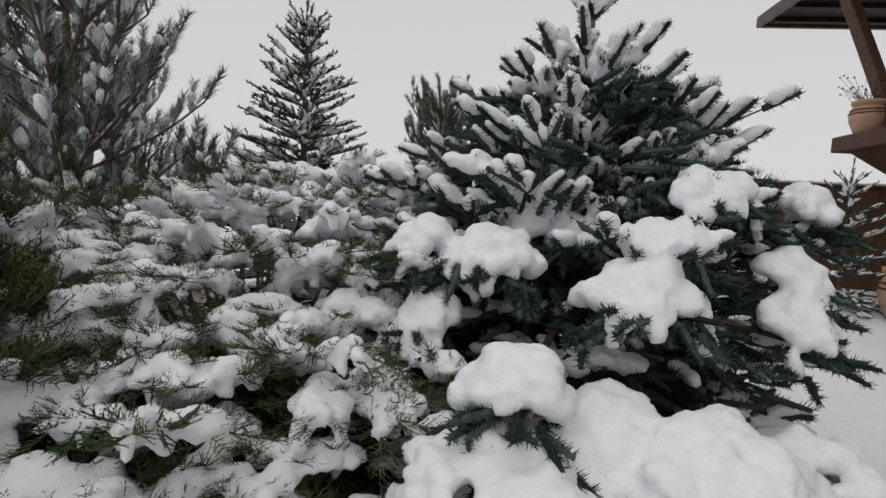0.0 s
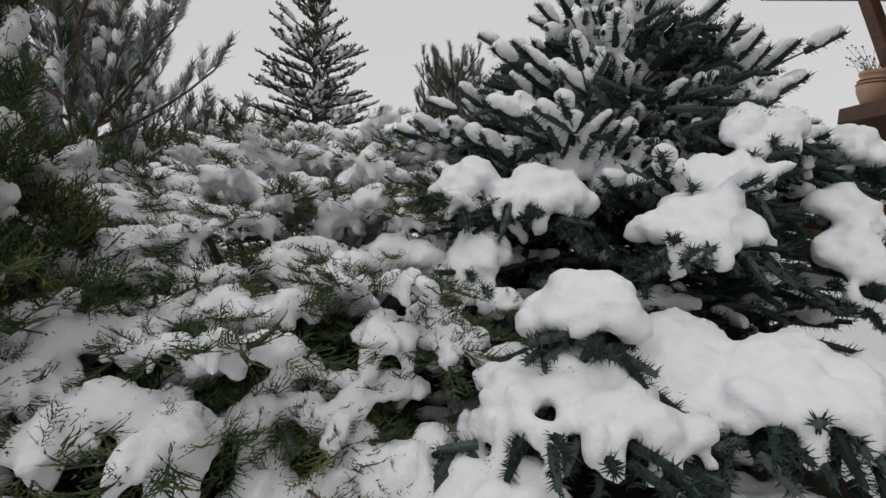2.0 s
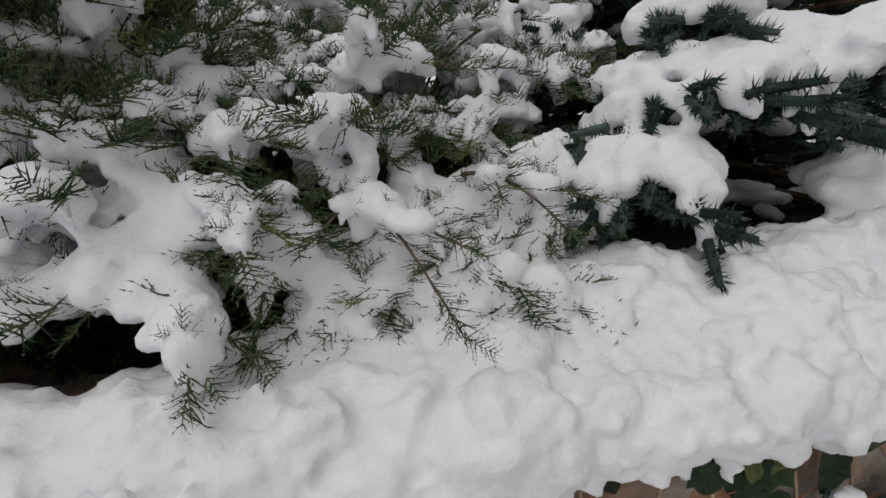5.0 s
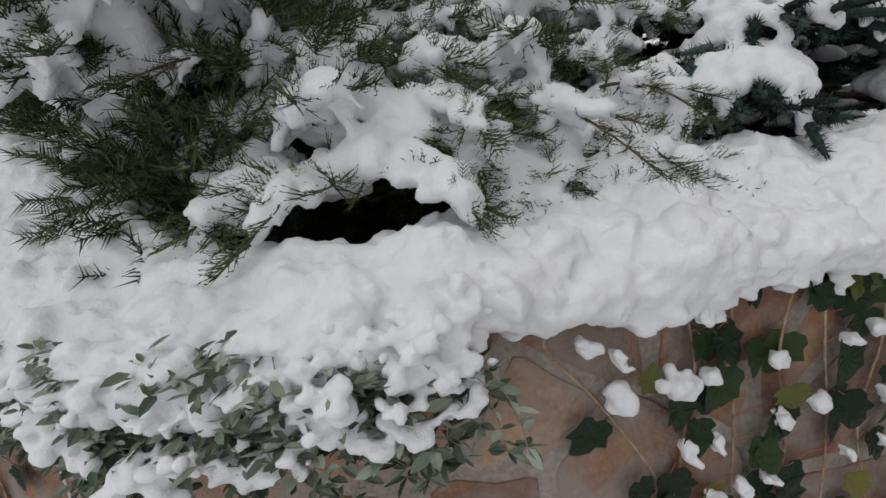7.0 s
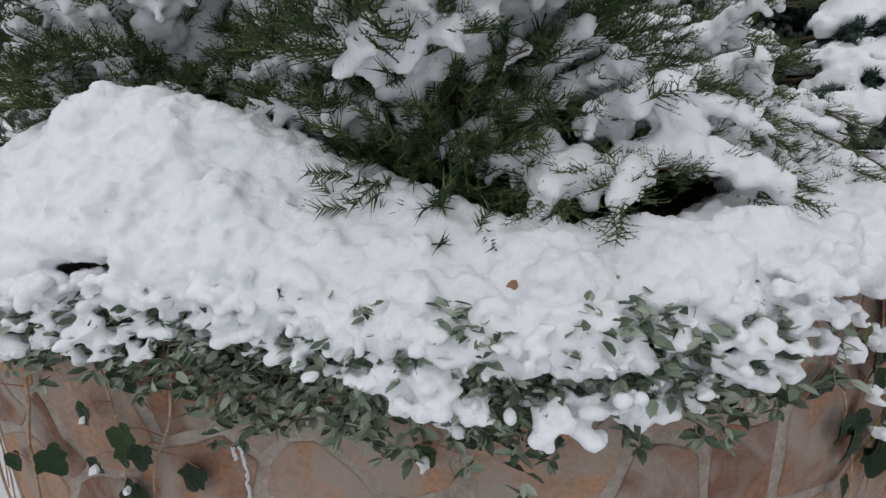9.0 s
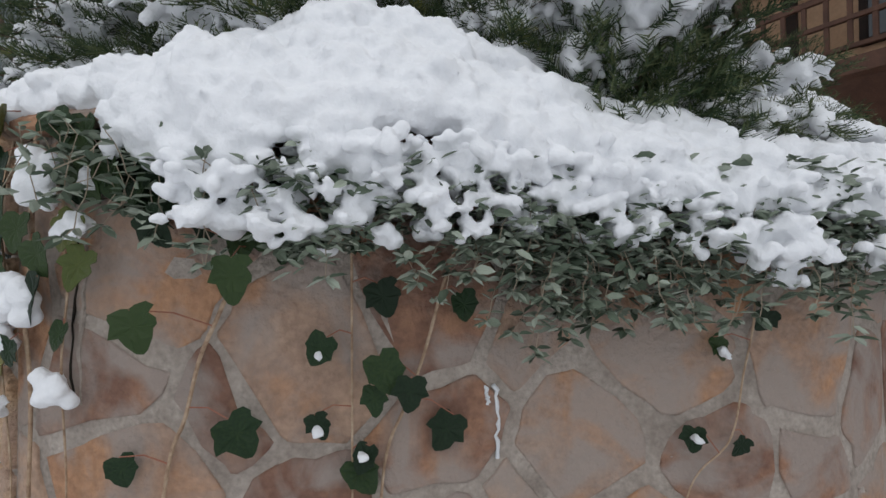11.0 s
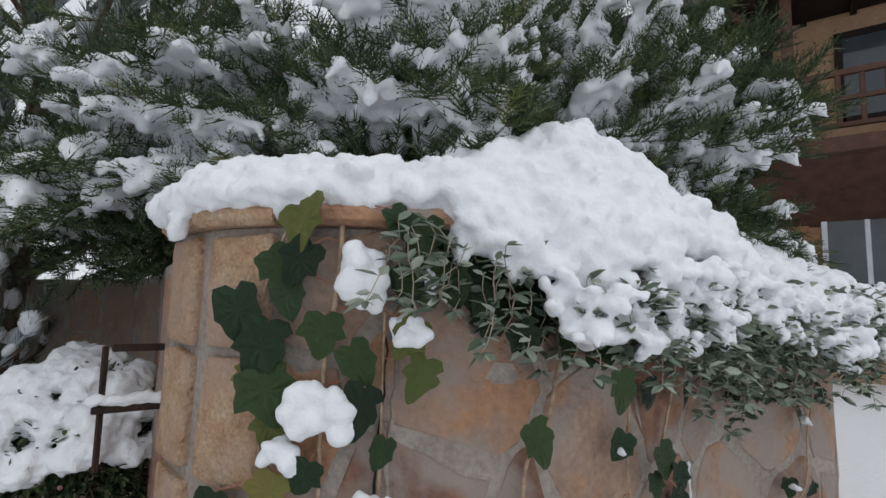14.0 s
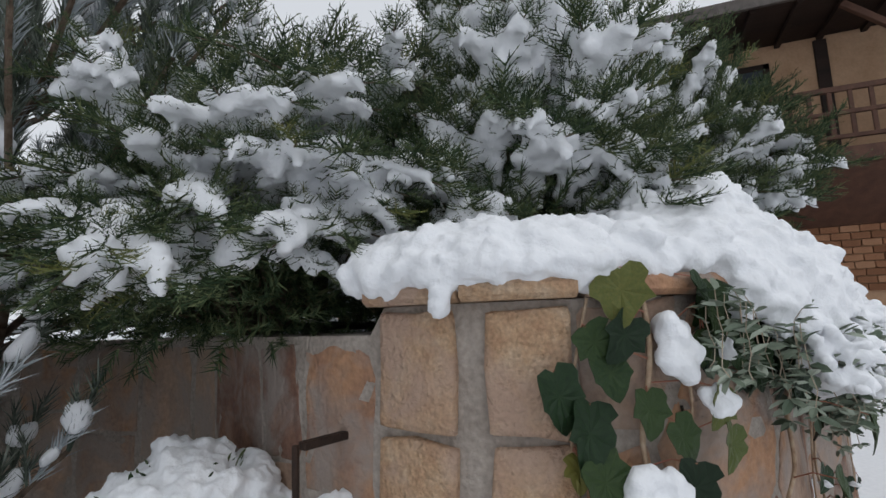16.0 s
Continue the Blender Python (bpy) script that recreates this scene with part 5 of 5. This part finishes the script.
vine([(-2.76, 1.25, 0.90), (-2.775, 1.28, 0.74), (-2.77, 1.27, 0.6), (-2.765, 1.26, 0.45), (-2.755, 1.24, 0.2), (-2.75, 1.23, 0.0)],
     [(-2.778, 1.29, 0.735, 0.11, 0, 0.06), (-2.765, 1.26, 0.673, 0.12, 0, 0.055), (-2.76, 1.25, 0.60, 0.11, 0, 0.06), (-2.758, 1.245, 0.54, 0.08, 1, 0.05), (-2.76, 1.25, 0.432, 0.08, 1, 0.05), (-2.79, 1.33, 0.388, 0.085, 0, 0.05), (-2.76, 1.25, 0.82, 0.08, 0, 0.05), (-2.775, 1.285, 0.62, 0.06, 1, 0.05)], [(-2.748, 1.225, 0.35, 0.06, 0.06)], 7, 0.003)
r_ = random.Random(91)
vine([(-2.62, 1.075, 0.88), (-2.5, 0.97, 0.84), (-2.4, 0.91, 0.82), (-2.2, 0.825, 0.72)],
     [(-2.62 + 0.010 * i, 1.07 - 0.0068 * i, r_.uniform(0.78, 0.93) - 0.004 * i, r_.uniform(0.07, 0.10), 0, r_.uniform(0.02, 0.05)) for i in range(34)], [], 92)
# the thicket under the spruce
vine([(-0.63, 0.465, 0.76), (-0.628, 0.465, 0.709), (-0.55, 0.487, 0.60), (-0.47, 0.51, 0.47), (-0.42, 0.525, 0.36)],
     [(-0.571, 0.48, 0.525, 0.085, 0), (-0.471, 0.51, 0.374, 0.08, 0), (-0.454, 0.515, 0.617, 0.06, 1)], [(-0.66, 0.455, 0.80, 0.15, 0.10), (-0.555, 0.485, 0.715, 0.06, 0.05), (-0.509, 0.50, 0.60, 0.065, 0.11), (-0.50, 0.50, 0.68, 0.04, 0.06), (-0.385, 0.535, 0.60, 0.08, 0.09), (-0.76, 0.445, 0.72, 0.06, 0.12), (-0.78, 0.44, 0.66, 0.05, 0.06)], 8, 0.0035)
for k, (x, y) in enumerate(((-0.36, 0.54), (-0.27, 0.57), (-0.17, 0.595), (-0.07, 0.62), (0.04, 0.65), (0.16, 0.69), (0.30, 0.735))):
    r_ = random.Random(60 + k)
    ln = [0.74 - 0.07 * i for i in range(9)]
    vine([(x + r_.uniform(-.03, .03), y, z) for z in (0.76, 0.6, 0.38, 0.1, -0.15)],
         [(x + r_.uniform(-.09, .09), y, z + r_.uniform(-.03, .03), r_.uniform(0.06, 0.10), r_.random() < 0.08) for z in ln],
         [(x + r_.uniform(-.08, .08), y, z + r_.uniform(-.03, .03), r_.uniform(0.03, 0.065), r_.uniform(0.035, 0.075)) for z in ln[:8:2]], 30 + k)

# ---- the house ----
def house():
    ob = thing("house", "two-storey house with dark wooden eaves, balcony and plastered upper wall", "house")
    bm = bmesh.new()
    box(bm, (5.9, -6, GROUND_Z), (12, 7.4, 2.75))
    part("lower_wall", bm, M_PLASTER, ob, "ochre lower storey")
    bm = bmesh.new()
    box(bm, (5.9, -6, 2.75), (12, 7.4, 5.22))
    part("upper_wall", bm, M_PLASTER, ob, "beige plastered upper storey")
    bm = bmesh.new()
    low = [bm.verts.new((x, y, 5.22)) for x, y in ((4.45, -7), (12.8, -7), (12.8, 9.7), (4.45, 9.7))]
    top = [bm.verts.new((x, y, 5.34)) for x, y in ((4.45, -7), (12.8, -7), (12.8, 9.7), (4.45, 9.7))]
    ridge = [bm.verts.new((8.6, y, 7.5)) for y in (-2.8, 5.5)]
    bm.faces.new(low)
    for k in range(4):
        bm.faces.new((low[k], low[(k + 1) % 4], top[(k + 1) % 4], top[k]))
    for f in ((top[0], top[1], ridge[0]), (top[1], top[2], ridge[1], ridge[0]), (top[2], top[3], ridge[1]), (top[3], top[0], ridge[0], ridge[1])):
        bm.faces.new(f)
    roof = part("roof", bm, M_WOOD, ob, "dark hipped roof with a wide boarded overhang")
    for lo, hi in (((4.38, -7.0, 5.17), (4.45, 9.77, 5.36)), ((4.45, 9.70, 5.17), (12.8, 9.77, 5.36))):
        bm = bmesh.new()
        box(bm, lo, hi, 0.01)
        part("fascia", bm, M_TIN, roof, "grey eaves board")
    for k in range(28):
        bm = bmesh.new()
        y = -6.8 + k * 0.6
        beam(bm, (4.5, y, 5.18), (5.88 if y < 7.4 else 12.0, y, 5.18), 0.08, 0.07)
        part("rafter", bm, M_WOOD, roof)
    bm = bmesh.new()
    box(bm, (4.38, -6, 2.72), (5.9, 7.35, 2.92), 0.01)
    bal = part("balcony_floor", bm, M_WOOD2, ob, "brown timber balcony deck")
    bm = bmesh.new()
    v = [bm.verts.new(p) for p in ((4.6, 7.3, 2.72), (5.9, 7.3, 2.72), (5.9, 7.3, 2.0), (4.6, -6, 2.72), (5.9, -6, 2.72), (5.9, -6, 2.0))]
    for f in ((0, 1, 2), (3, 5, 4), (0, 2, 5, 3), (0, 3, 4, 1), (1, 4, 5, 2)):
        bm.faces.new([v[i] for i in f])
    part("soffit", bm, M_WOOD2, bal, "slanting boarded soffit below the balcony")
    for y in (-5.9, -2.7, 0.6, 3.8):
        bm = bmesh.new()
        beam(bm, (4.75, y, 2.9), (4.75, y, 5.3), 0.14, 0.14, 0.01)
        post = part("post", bm, M_WOOD2, ob, "squared timber post")
        bm = bmesh.new()
        beam(bm, (4.75, y + 0.05, 4.5), (4.75, y + 0.75, 5.14), 0.09, 0.09, 0.008)
        part("brace", bm, M_WOOD2, post)
    bm = bmesh.new()
    beam(bm, (4.75, 6.75, 2.9), (4.6, 7.9, 5.2), 0.15, 0.15, 0.01)
    part("strut", bm, M_WOOD2, ob, "slanting timber strut from balcony to eaves")
    for z, h in ((3.85, 0.08), (3.5, 0.06), (3.15, 0.06)):
        bm = bmesh.new()
        beam(bm, (4.72, -5.9, z), (4.72, 6.7, z), 0.06, h, 0.006)
        part("rail", bm, M_WOOD2, bal)
    for k in range(51):
        bm = bmesh.new()
        y = -5.8 + k * 0.245
        box(bm, (4.70, y - 0.03, 3.15), (4.735, y + 0.03, 3.83), 0.008)
        part("baluster", bm, M_WOOD2, bal)
    # upper windows and dark timbers
    for y in (-3.6, -0.6, 2.2, 5.2):
        bm = bmesh.new()
        box(bm, (5.86, y - 0.55, 3.6), (5.91, y + 0.55, 4.8))
        w = part("window", bm, M_GLASS, ob, "dark upper window pane")
        bm = bmesh.new()
        for a, b in (((5.84, y - 0.65, 3.5), (5.93, y - 0.55, 4.9)), ((5.84, y + 0.55, 3.5), (5.93, y + 0.65, 4.9)), ((5.84, y - 0.65, 4.8), (5.93, y + 0.65, 4.9)), ((5.84, y - 0.65, 3.5), (5.93, y + 0.65, 3.6)), ((5.84, y - 0.03, 3.5), (5.93, y + 0.03, 4.9))):
            box(bm, a, b, 0.006)
        part("frame", bm, M_WOOD, w)
    for y in (-5, -2, 0.9, 3.7, 6.6):
        bm = bmesh.new()
        box(bm, (5.85, y - 0.09, 2.92), (5.92, y + 0.09, 5.15), 0.006)
        part("timber", bm, M_WOOD, ob)
    # ground floor windows and stone facing
    for y in (-3.3, -0.2, 3.2):
        bm = bmesh.new()
        box(bm, (5.80, y - 0.45, 1.15), (5.84, y + 0.45, 2.2))
        w = part("window", bm, M_GLASS, ob, "ground-floor window pane")
        bm = bmesh.new()
        for a, b in (((5.79, y - 0.52, 1.08), (5.86, y - 0.45, 2.27)), ((5.79, y + 0.45, 1.08), (5.86, y + 0.52, 2.27)), ((5.79, y - 0.52, 2.2), (5.86, y + 0.52, 2.27)), ((5.79, y - 0.52, 1.08), (5.86, y + 0.52, 1.15)), ((5.79, y - 0.03, 1.1), (5.86, y + 0.03, 2.25))):
            box(bm, a, b, 0.006)
        part("frame", bm, M_FRAME, w, "pale window frame")
    bm = bmesh.new()
    box(bm, (-0.5, -0.5, -0.5), (0.5, 0.5, 0.5), 0.06)
    brick = bpy.data.meshes.new("brick")
    bm.to_mesh(brick)
    bm.free()
    brick.materials.append(M_BRICK)
    r = random.Random(5)
    for row in range(14):
        z = 1.05 + row * 0.115
        for k in range(20):
            y = -4.1 + k * 0.26 + (0.13 if row % 2 else 0)
            if any(abs(y - w) < 0.62 and 1.0 < z < 2.35 for w in (-3.3, -0.2, 3.2)) or y > 0.9:
                continue
            b = new("brick", brick)
            b.parent = ob
            b.location, b.scale = (5.87, y, z), (0.06 + r.uniform(0, 0.02), 0.245, 0.10)
    return ob


house()


def pot(x, y, z, size, label, group="", dried=True):
    """A bellied clay pot, turned, with a rim band."""
    ob = thing("flower_pot", label, "pot", group)
    prof = [(0.0, 0.0), (0.28, 0.0), (0.34, 0.1), (0.46, 0.4), (0.48, 0.6), (0.42, 0.8), (0.38, 0.86), (0.45, 0.9), (0.45, 1.0), (0.38, 1.0), (0.36, 0.85), (0.0, 0.82)]
    bm = bmesh.new()
    n = 20
    rows = [[bm.verts.new((x + size * a * math.cos(6.2832 * k / n), y + size * a * math.sin(6.2832 * k / n), z + size * b)) for k in range(n)] for a, b in prof]
    for a, b in zip(rows, rows[1:]):
        for k in range(n):
            bm.faces.new((a[k], a[(k + 1) % n], b[(k + 1) % n], b[k]))
    bmesh.ops.remove_doubles(bm, verts=bm.verts, dist=1e-4)
    part("body", bm, M_CLAY, ob, smooth=True)
    for zz in (0.62, 0.72):
        bm = bmesh.new()
        rr = [[bm.verts.new((x + size * (0.487 - (zz - 0.62) * 0.25 + d) * math.cos(6.2832 * k / n), y + size * (0.487 - (zz - 0.62) * 0.25 + d) * math.sin(6.2832 * k / n), z + size * (zz + h))) for k in range(n)] for d, h in ((-0.02, -0.025), (0.012, -0.015), (0.012, 0.015), (-0.02, 0.025))]
        for a, b in zip(rr, rr[1:]):
            for k in range(n):
                bm.faces.new((a[k], a[(k + 1) % n], b[(k + 1) % n], b[k]))
        part("band", bm, M_WOOD2, ob, "dark painted band")
    if dried:
        heap, r = Heap(), np.random.default_rng(int(x * 100))
        for _ in range(60):
            a, ln = r.uniform(0, 6.28), size * r.uniform(0.5, 1.2)
            p0 = np.array([x, y, z + size * 0.85])
            p2 = p0 + np.array([math.cos(a) * ln * 0.7, math.sin(a) * ln * 0.7, ln * r.uniform(0.4, 1.0)])
            heap.add(*tube([p0, (p0 + p2) / 2 + r.normal(0, 0.05 * size, 3), p2], [0.008 * size, 0.006 * size, 0.002], 3))
            v, f = BALL1
            heap.add(v * 0.03 * size + p2, f)
        tagged(heap.make("dried_plant", M_BARK, ob), "withered flower stalks", kind="stuff")
    return ob


pot(4.60, 7.05, 2.92, 0.42, "tan clay flower pot with withered plant on the balcony edge")
pot(4.45, 5.85, 0.74, 0.6, "large banded tan clay pot standing on the snow", dried=False)


def fence():
    ob = thing("board_fence", "brown weathered board fence topped with a little snow", "fence")
    for k in range(24):
        bm = bmesh.new()
        x = 3.7 + k * 0.15
        box(bm, (x, 8.62, 0.7), (x + 0.142, 8.65, 2.35), 0.004)
        part("board", bm, M_FENCE, ob)
    bm = bmesh.new()
    box(bm, (3.65, 8.58, 2.35), (7.3, 8.70, 2.41), 0.008)
    part("top_rail", bm, M_WOOD2, ob)
    h = Heap()
    r = np.random.default_rng(3)
    xs = np.arange(3.68, 7.25, 0.05)
    blobs(h, np.column_stack([xs, np.full(len(xs), 8.64), np.full(len(xs), 2.42)]), np.column_stack([np.full(len(xs), 0.06), np.full(len(xs), 0.05), r.uniform(0.02, 0.035, len(xs))]))
    snow_object("snow_on_fence", h, "thin strip of snow along a fence top", 0.02, 2)


fence()


def bare_shrub(x, y, z, height, spread, seed, label):
    """A leafless shrub of fine twigs."""
    ob = thing("bare_shrub", label, "shrub")
    heap, r = Heap(), np.random.default_rng(seed)

    def grow(p, d, ln, rad, depth):
        q = p + d * ln
        mid = (p + q) / 2 + r.normal(0, ln * 0.05, 3)
        heap.add(*tube([p, mid, q], [rad, rad * 0.85, rad * 0.65], 3))
        if depth:
            for _ in range(3):
                e = d + r.normal(0, spread, 3) + (0, 0, 0.15)
                grow(p + d * ln * r.uniform(0.5, 1), e / np.linalg.norm(e), ln * r.uniform(0.6, 0.85), rad * 0.65, depth - 1)

    for _ in range(9):
        d = np.array([r.normal(0, 0.3), r.normal(0, 0.3), 1.0])
        grow(np.array([x, y, z]) + r.normal(0, 0.1, 3) * (1, 1, 0), d / np.linalg.norm(d), height * 0.33, 0.016, 4)
    tagged(heap.make("twig", M_BARK, ob), kind="stuff")
    return ob


bare_shrub(5.0, 10.6, 0.7, 2.6, 0.42, 3, "bare leafless shrub behind the fence")
spruce((4.2, 6.6, 0.74), 1.6, 0.75, "snow-dusted dark conifer by the house", 15, FAR_SHOOTS, M_FIR, 0.14, 8, 7, 0.5, 0.7)
spruce((3.5, 7.4, 0.74), 1.1, 0.8, "low snow-dusted dark conifer by the fence", 16, FAR_SHOOTS, M_FIR, 0.14, 6, 7, 0.5, 0.7)
flush_snow("snow_on_spruce", "light snow on conifers by the house", 0.02, 1)

# ---- beside the wall's end ----
def mound_shrub():
    """A low rounded shrub under a cap of snow, with small leaves and faded flowers."""
    r = np.random.default_rng(51)
    c = np.array([-2.78, 2.13, 0.33])
    ob = thing("heather_shrub", "low rounded shrub with faded flowers under a cap of snow", "shrub")
    leaf, stem, flower = Heap(), Heap(), Heap()
    v, f = leaf_piece(0.022, 0.008)
    P, D, B = [], [], []
    for _ in range(900):
        a, e = r.uniform(0, 6.28), r.uniform(-0.5, 1.4)
        d = np.array([math.cos(a) * math.cos(e), math.sin(a) * math.cos(e), math.sin(e)])
        p = c + d * (0.215, 0.20, 0.20) * r.uniform(0.85, 1.15)
        for _ in range(5):
            P.append(p + r.normal(0, 0.012, 3)), D.append(d + r.normal(0, 0.6, 3))
        if r.random() < 0.06:
            B.append(p + d * 0.025)
        if r.random() < 0.1:
            stem.add(*tube([c + (0, 0, -0.05), (c + p) / 2, p], [0.004, 0.003, 0.0015], 4))
    low = c + (0, 0, -0.33)
    for _ in range(1700):
        a, e = r.uniform(0, 6.28), r.uniform(-1.2, 1.2)
        d = np.array([math.cos(a) * math.cos(e), math.sin(a) * math.cos(e), math.sin(e)])
        p = low + d * (0.23, 0.22, 0.36) * r.uniform(0.8, 1.12)
        for _ in range(4):
            P.append(p + r.normal(0, 0.014, 3)), D.append(d + r.normal(0, 0.6, 3))
    for k in range(7):
        stem.add(*tube([(c[0] + 0.03 * math.cos(k), c[1] + 0.03 * math.sin(k), GROUND_Z - 0.02), low + (0.06 * math.cos(k), 0.06 * math.sin(k), 0), c + (0.1 * math.cos(k), 0.1 * math.sin(k), 0.05)], [0.009, 0.007, 0.004], 5))
    leaf.many(v, f, frames(np.array(D)) * 1.35, np.array(P))
    flower.many(BALL1[0] * 0.006, BALL1[1], np.tile(np.eye(3), (len(B), 1, 1)), np.array(B))
    tagged(stem.make("stem", M_BARK, ob), kind="stuff")
    tagged(leaf.make("leaf_mass", M_JUN, ob), kind="stuff")
    tagged(flower.make("flower_head", M_BERRY, ob), "faded pinkish flower heads", kind="stuff")
    heap = Heap()
    P, S = [], []
    for _ in range(170):
        a, e = r.uniform(0, 6.28), r.uniform(0.0, 1.5)
        d = np.array([math.cos(a) * math.cos(e), math.sin(a) * math.cos(e), math.sin(e)])
        P.append(c + d * (0.24, 0.225, 0.235) + r.normal(0, 0.012, 3))
        k = r.uniform(0.03, 0.055)
        S.append((k, k, k * 0.75))
    blobs(heap, P, S)
    snow_object("snow_cap", heap, "rounded cap of fresh snow on a low shrub", 0.008, 1, clump=1.3)


mound_shrub()


def iron_bracket():
    """Two short rusty bars let into the wall, with an upright between."""
    ob = thing("iron_bracket", "rusty iron bracket let into the wall, snow on its lower bar", "bracket")
    s = S_EDGE + 0.34
    a, b = on_wall(s, 0.50, -0.02), on_wall(s, 0.50, 0.24)
    for z, k in ((0.64, 0.5), (0.50, 0.62)):
        bm = bmesh.new()
        e = a + (b - a) * k
        beam(bm, (a[0], a[1], z), (e[0], e[1], z), 0.022, 0.016, 0.002)
        part("bar", bm, M_IRON, ob)
    bm = bmesh.new()
    e = a + (b - a) * 0.55
    beam(bm, (e[0], e[1], 0.36), (e[0], e[1], 0.645), 0.012, 0.012, 0.002)
    part("upright", bm, M_IRON, ob)
    heap = Heap()
    P = [a + (b - a) * u + (0, 0, 0.018) for u in np.linspace(0.1, 0.62, 10)]
    blobs(heap, P, [(0.022, 0.02, 0.013)] * len(P))
    snow_object("snow_strip", heap, "narrow strip of snow along an iron bar", 0.006, 2)


iron_bracket()
pine((-3.15, 2.75, GROUND_Z), 1.3, 0.5, "small snow-laden pine below the wall", 18, 0.16, 6, 7, frost=0.1, low=0.3, snow=0.9)
pine((-2.85, 3.5, GROUND_Z), 1.5, 0.5, "small snow-laden pine below the wall", 19, 0.16, 6, 6, frost=0.1, low=0.2, snow=0.9)
flush_snow("snow_on_pine", "snow on the small pines", 0.012, 2)

# ---- the stones of the wall ----
crazy_paving()
cap_stones()


def wall_marks():
    """A pale lime drip and an open crack with pale lips."""
    r = np.random.default_rng(3)

    def streak(name, x, y, z0, z1, rad, material, label, out):
        heap, s = Heap(), s_at(x, y)
        zs = np.linspace(z0, z1, 14)
        heap.add(*tube([on_wall(s + r.normal(0, 0.0018) + 0.006 * math.sin(z * 17), z, out) for z in zs], rad * r.uniform(0.5, 1.2, 14), 5))
        heap.make(name, material, wall_garden, label)

    streak("lime_drip", -1.88, 0.737, 0.375, 0.22, 0.005, M_FRAME, "pale lime drip", 0.007)
    streak("lime_drip", -1.895, 0.74, 0.375, 0.335, 0.005, M_FRAME, "pale lime drip", 0.007)
    streak("crack", -2.645, 1.095, 0.70, 0.36, 0.003, M_SHADE_SOIL, "dark open crack in the mortar", 0.004)
    streak("crack_lip", -2.635, 1.086, 0.68, 0.36, 0.0055, M_MORTAR, "pale broken mortar lip", 0.003)


wall_marks()
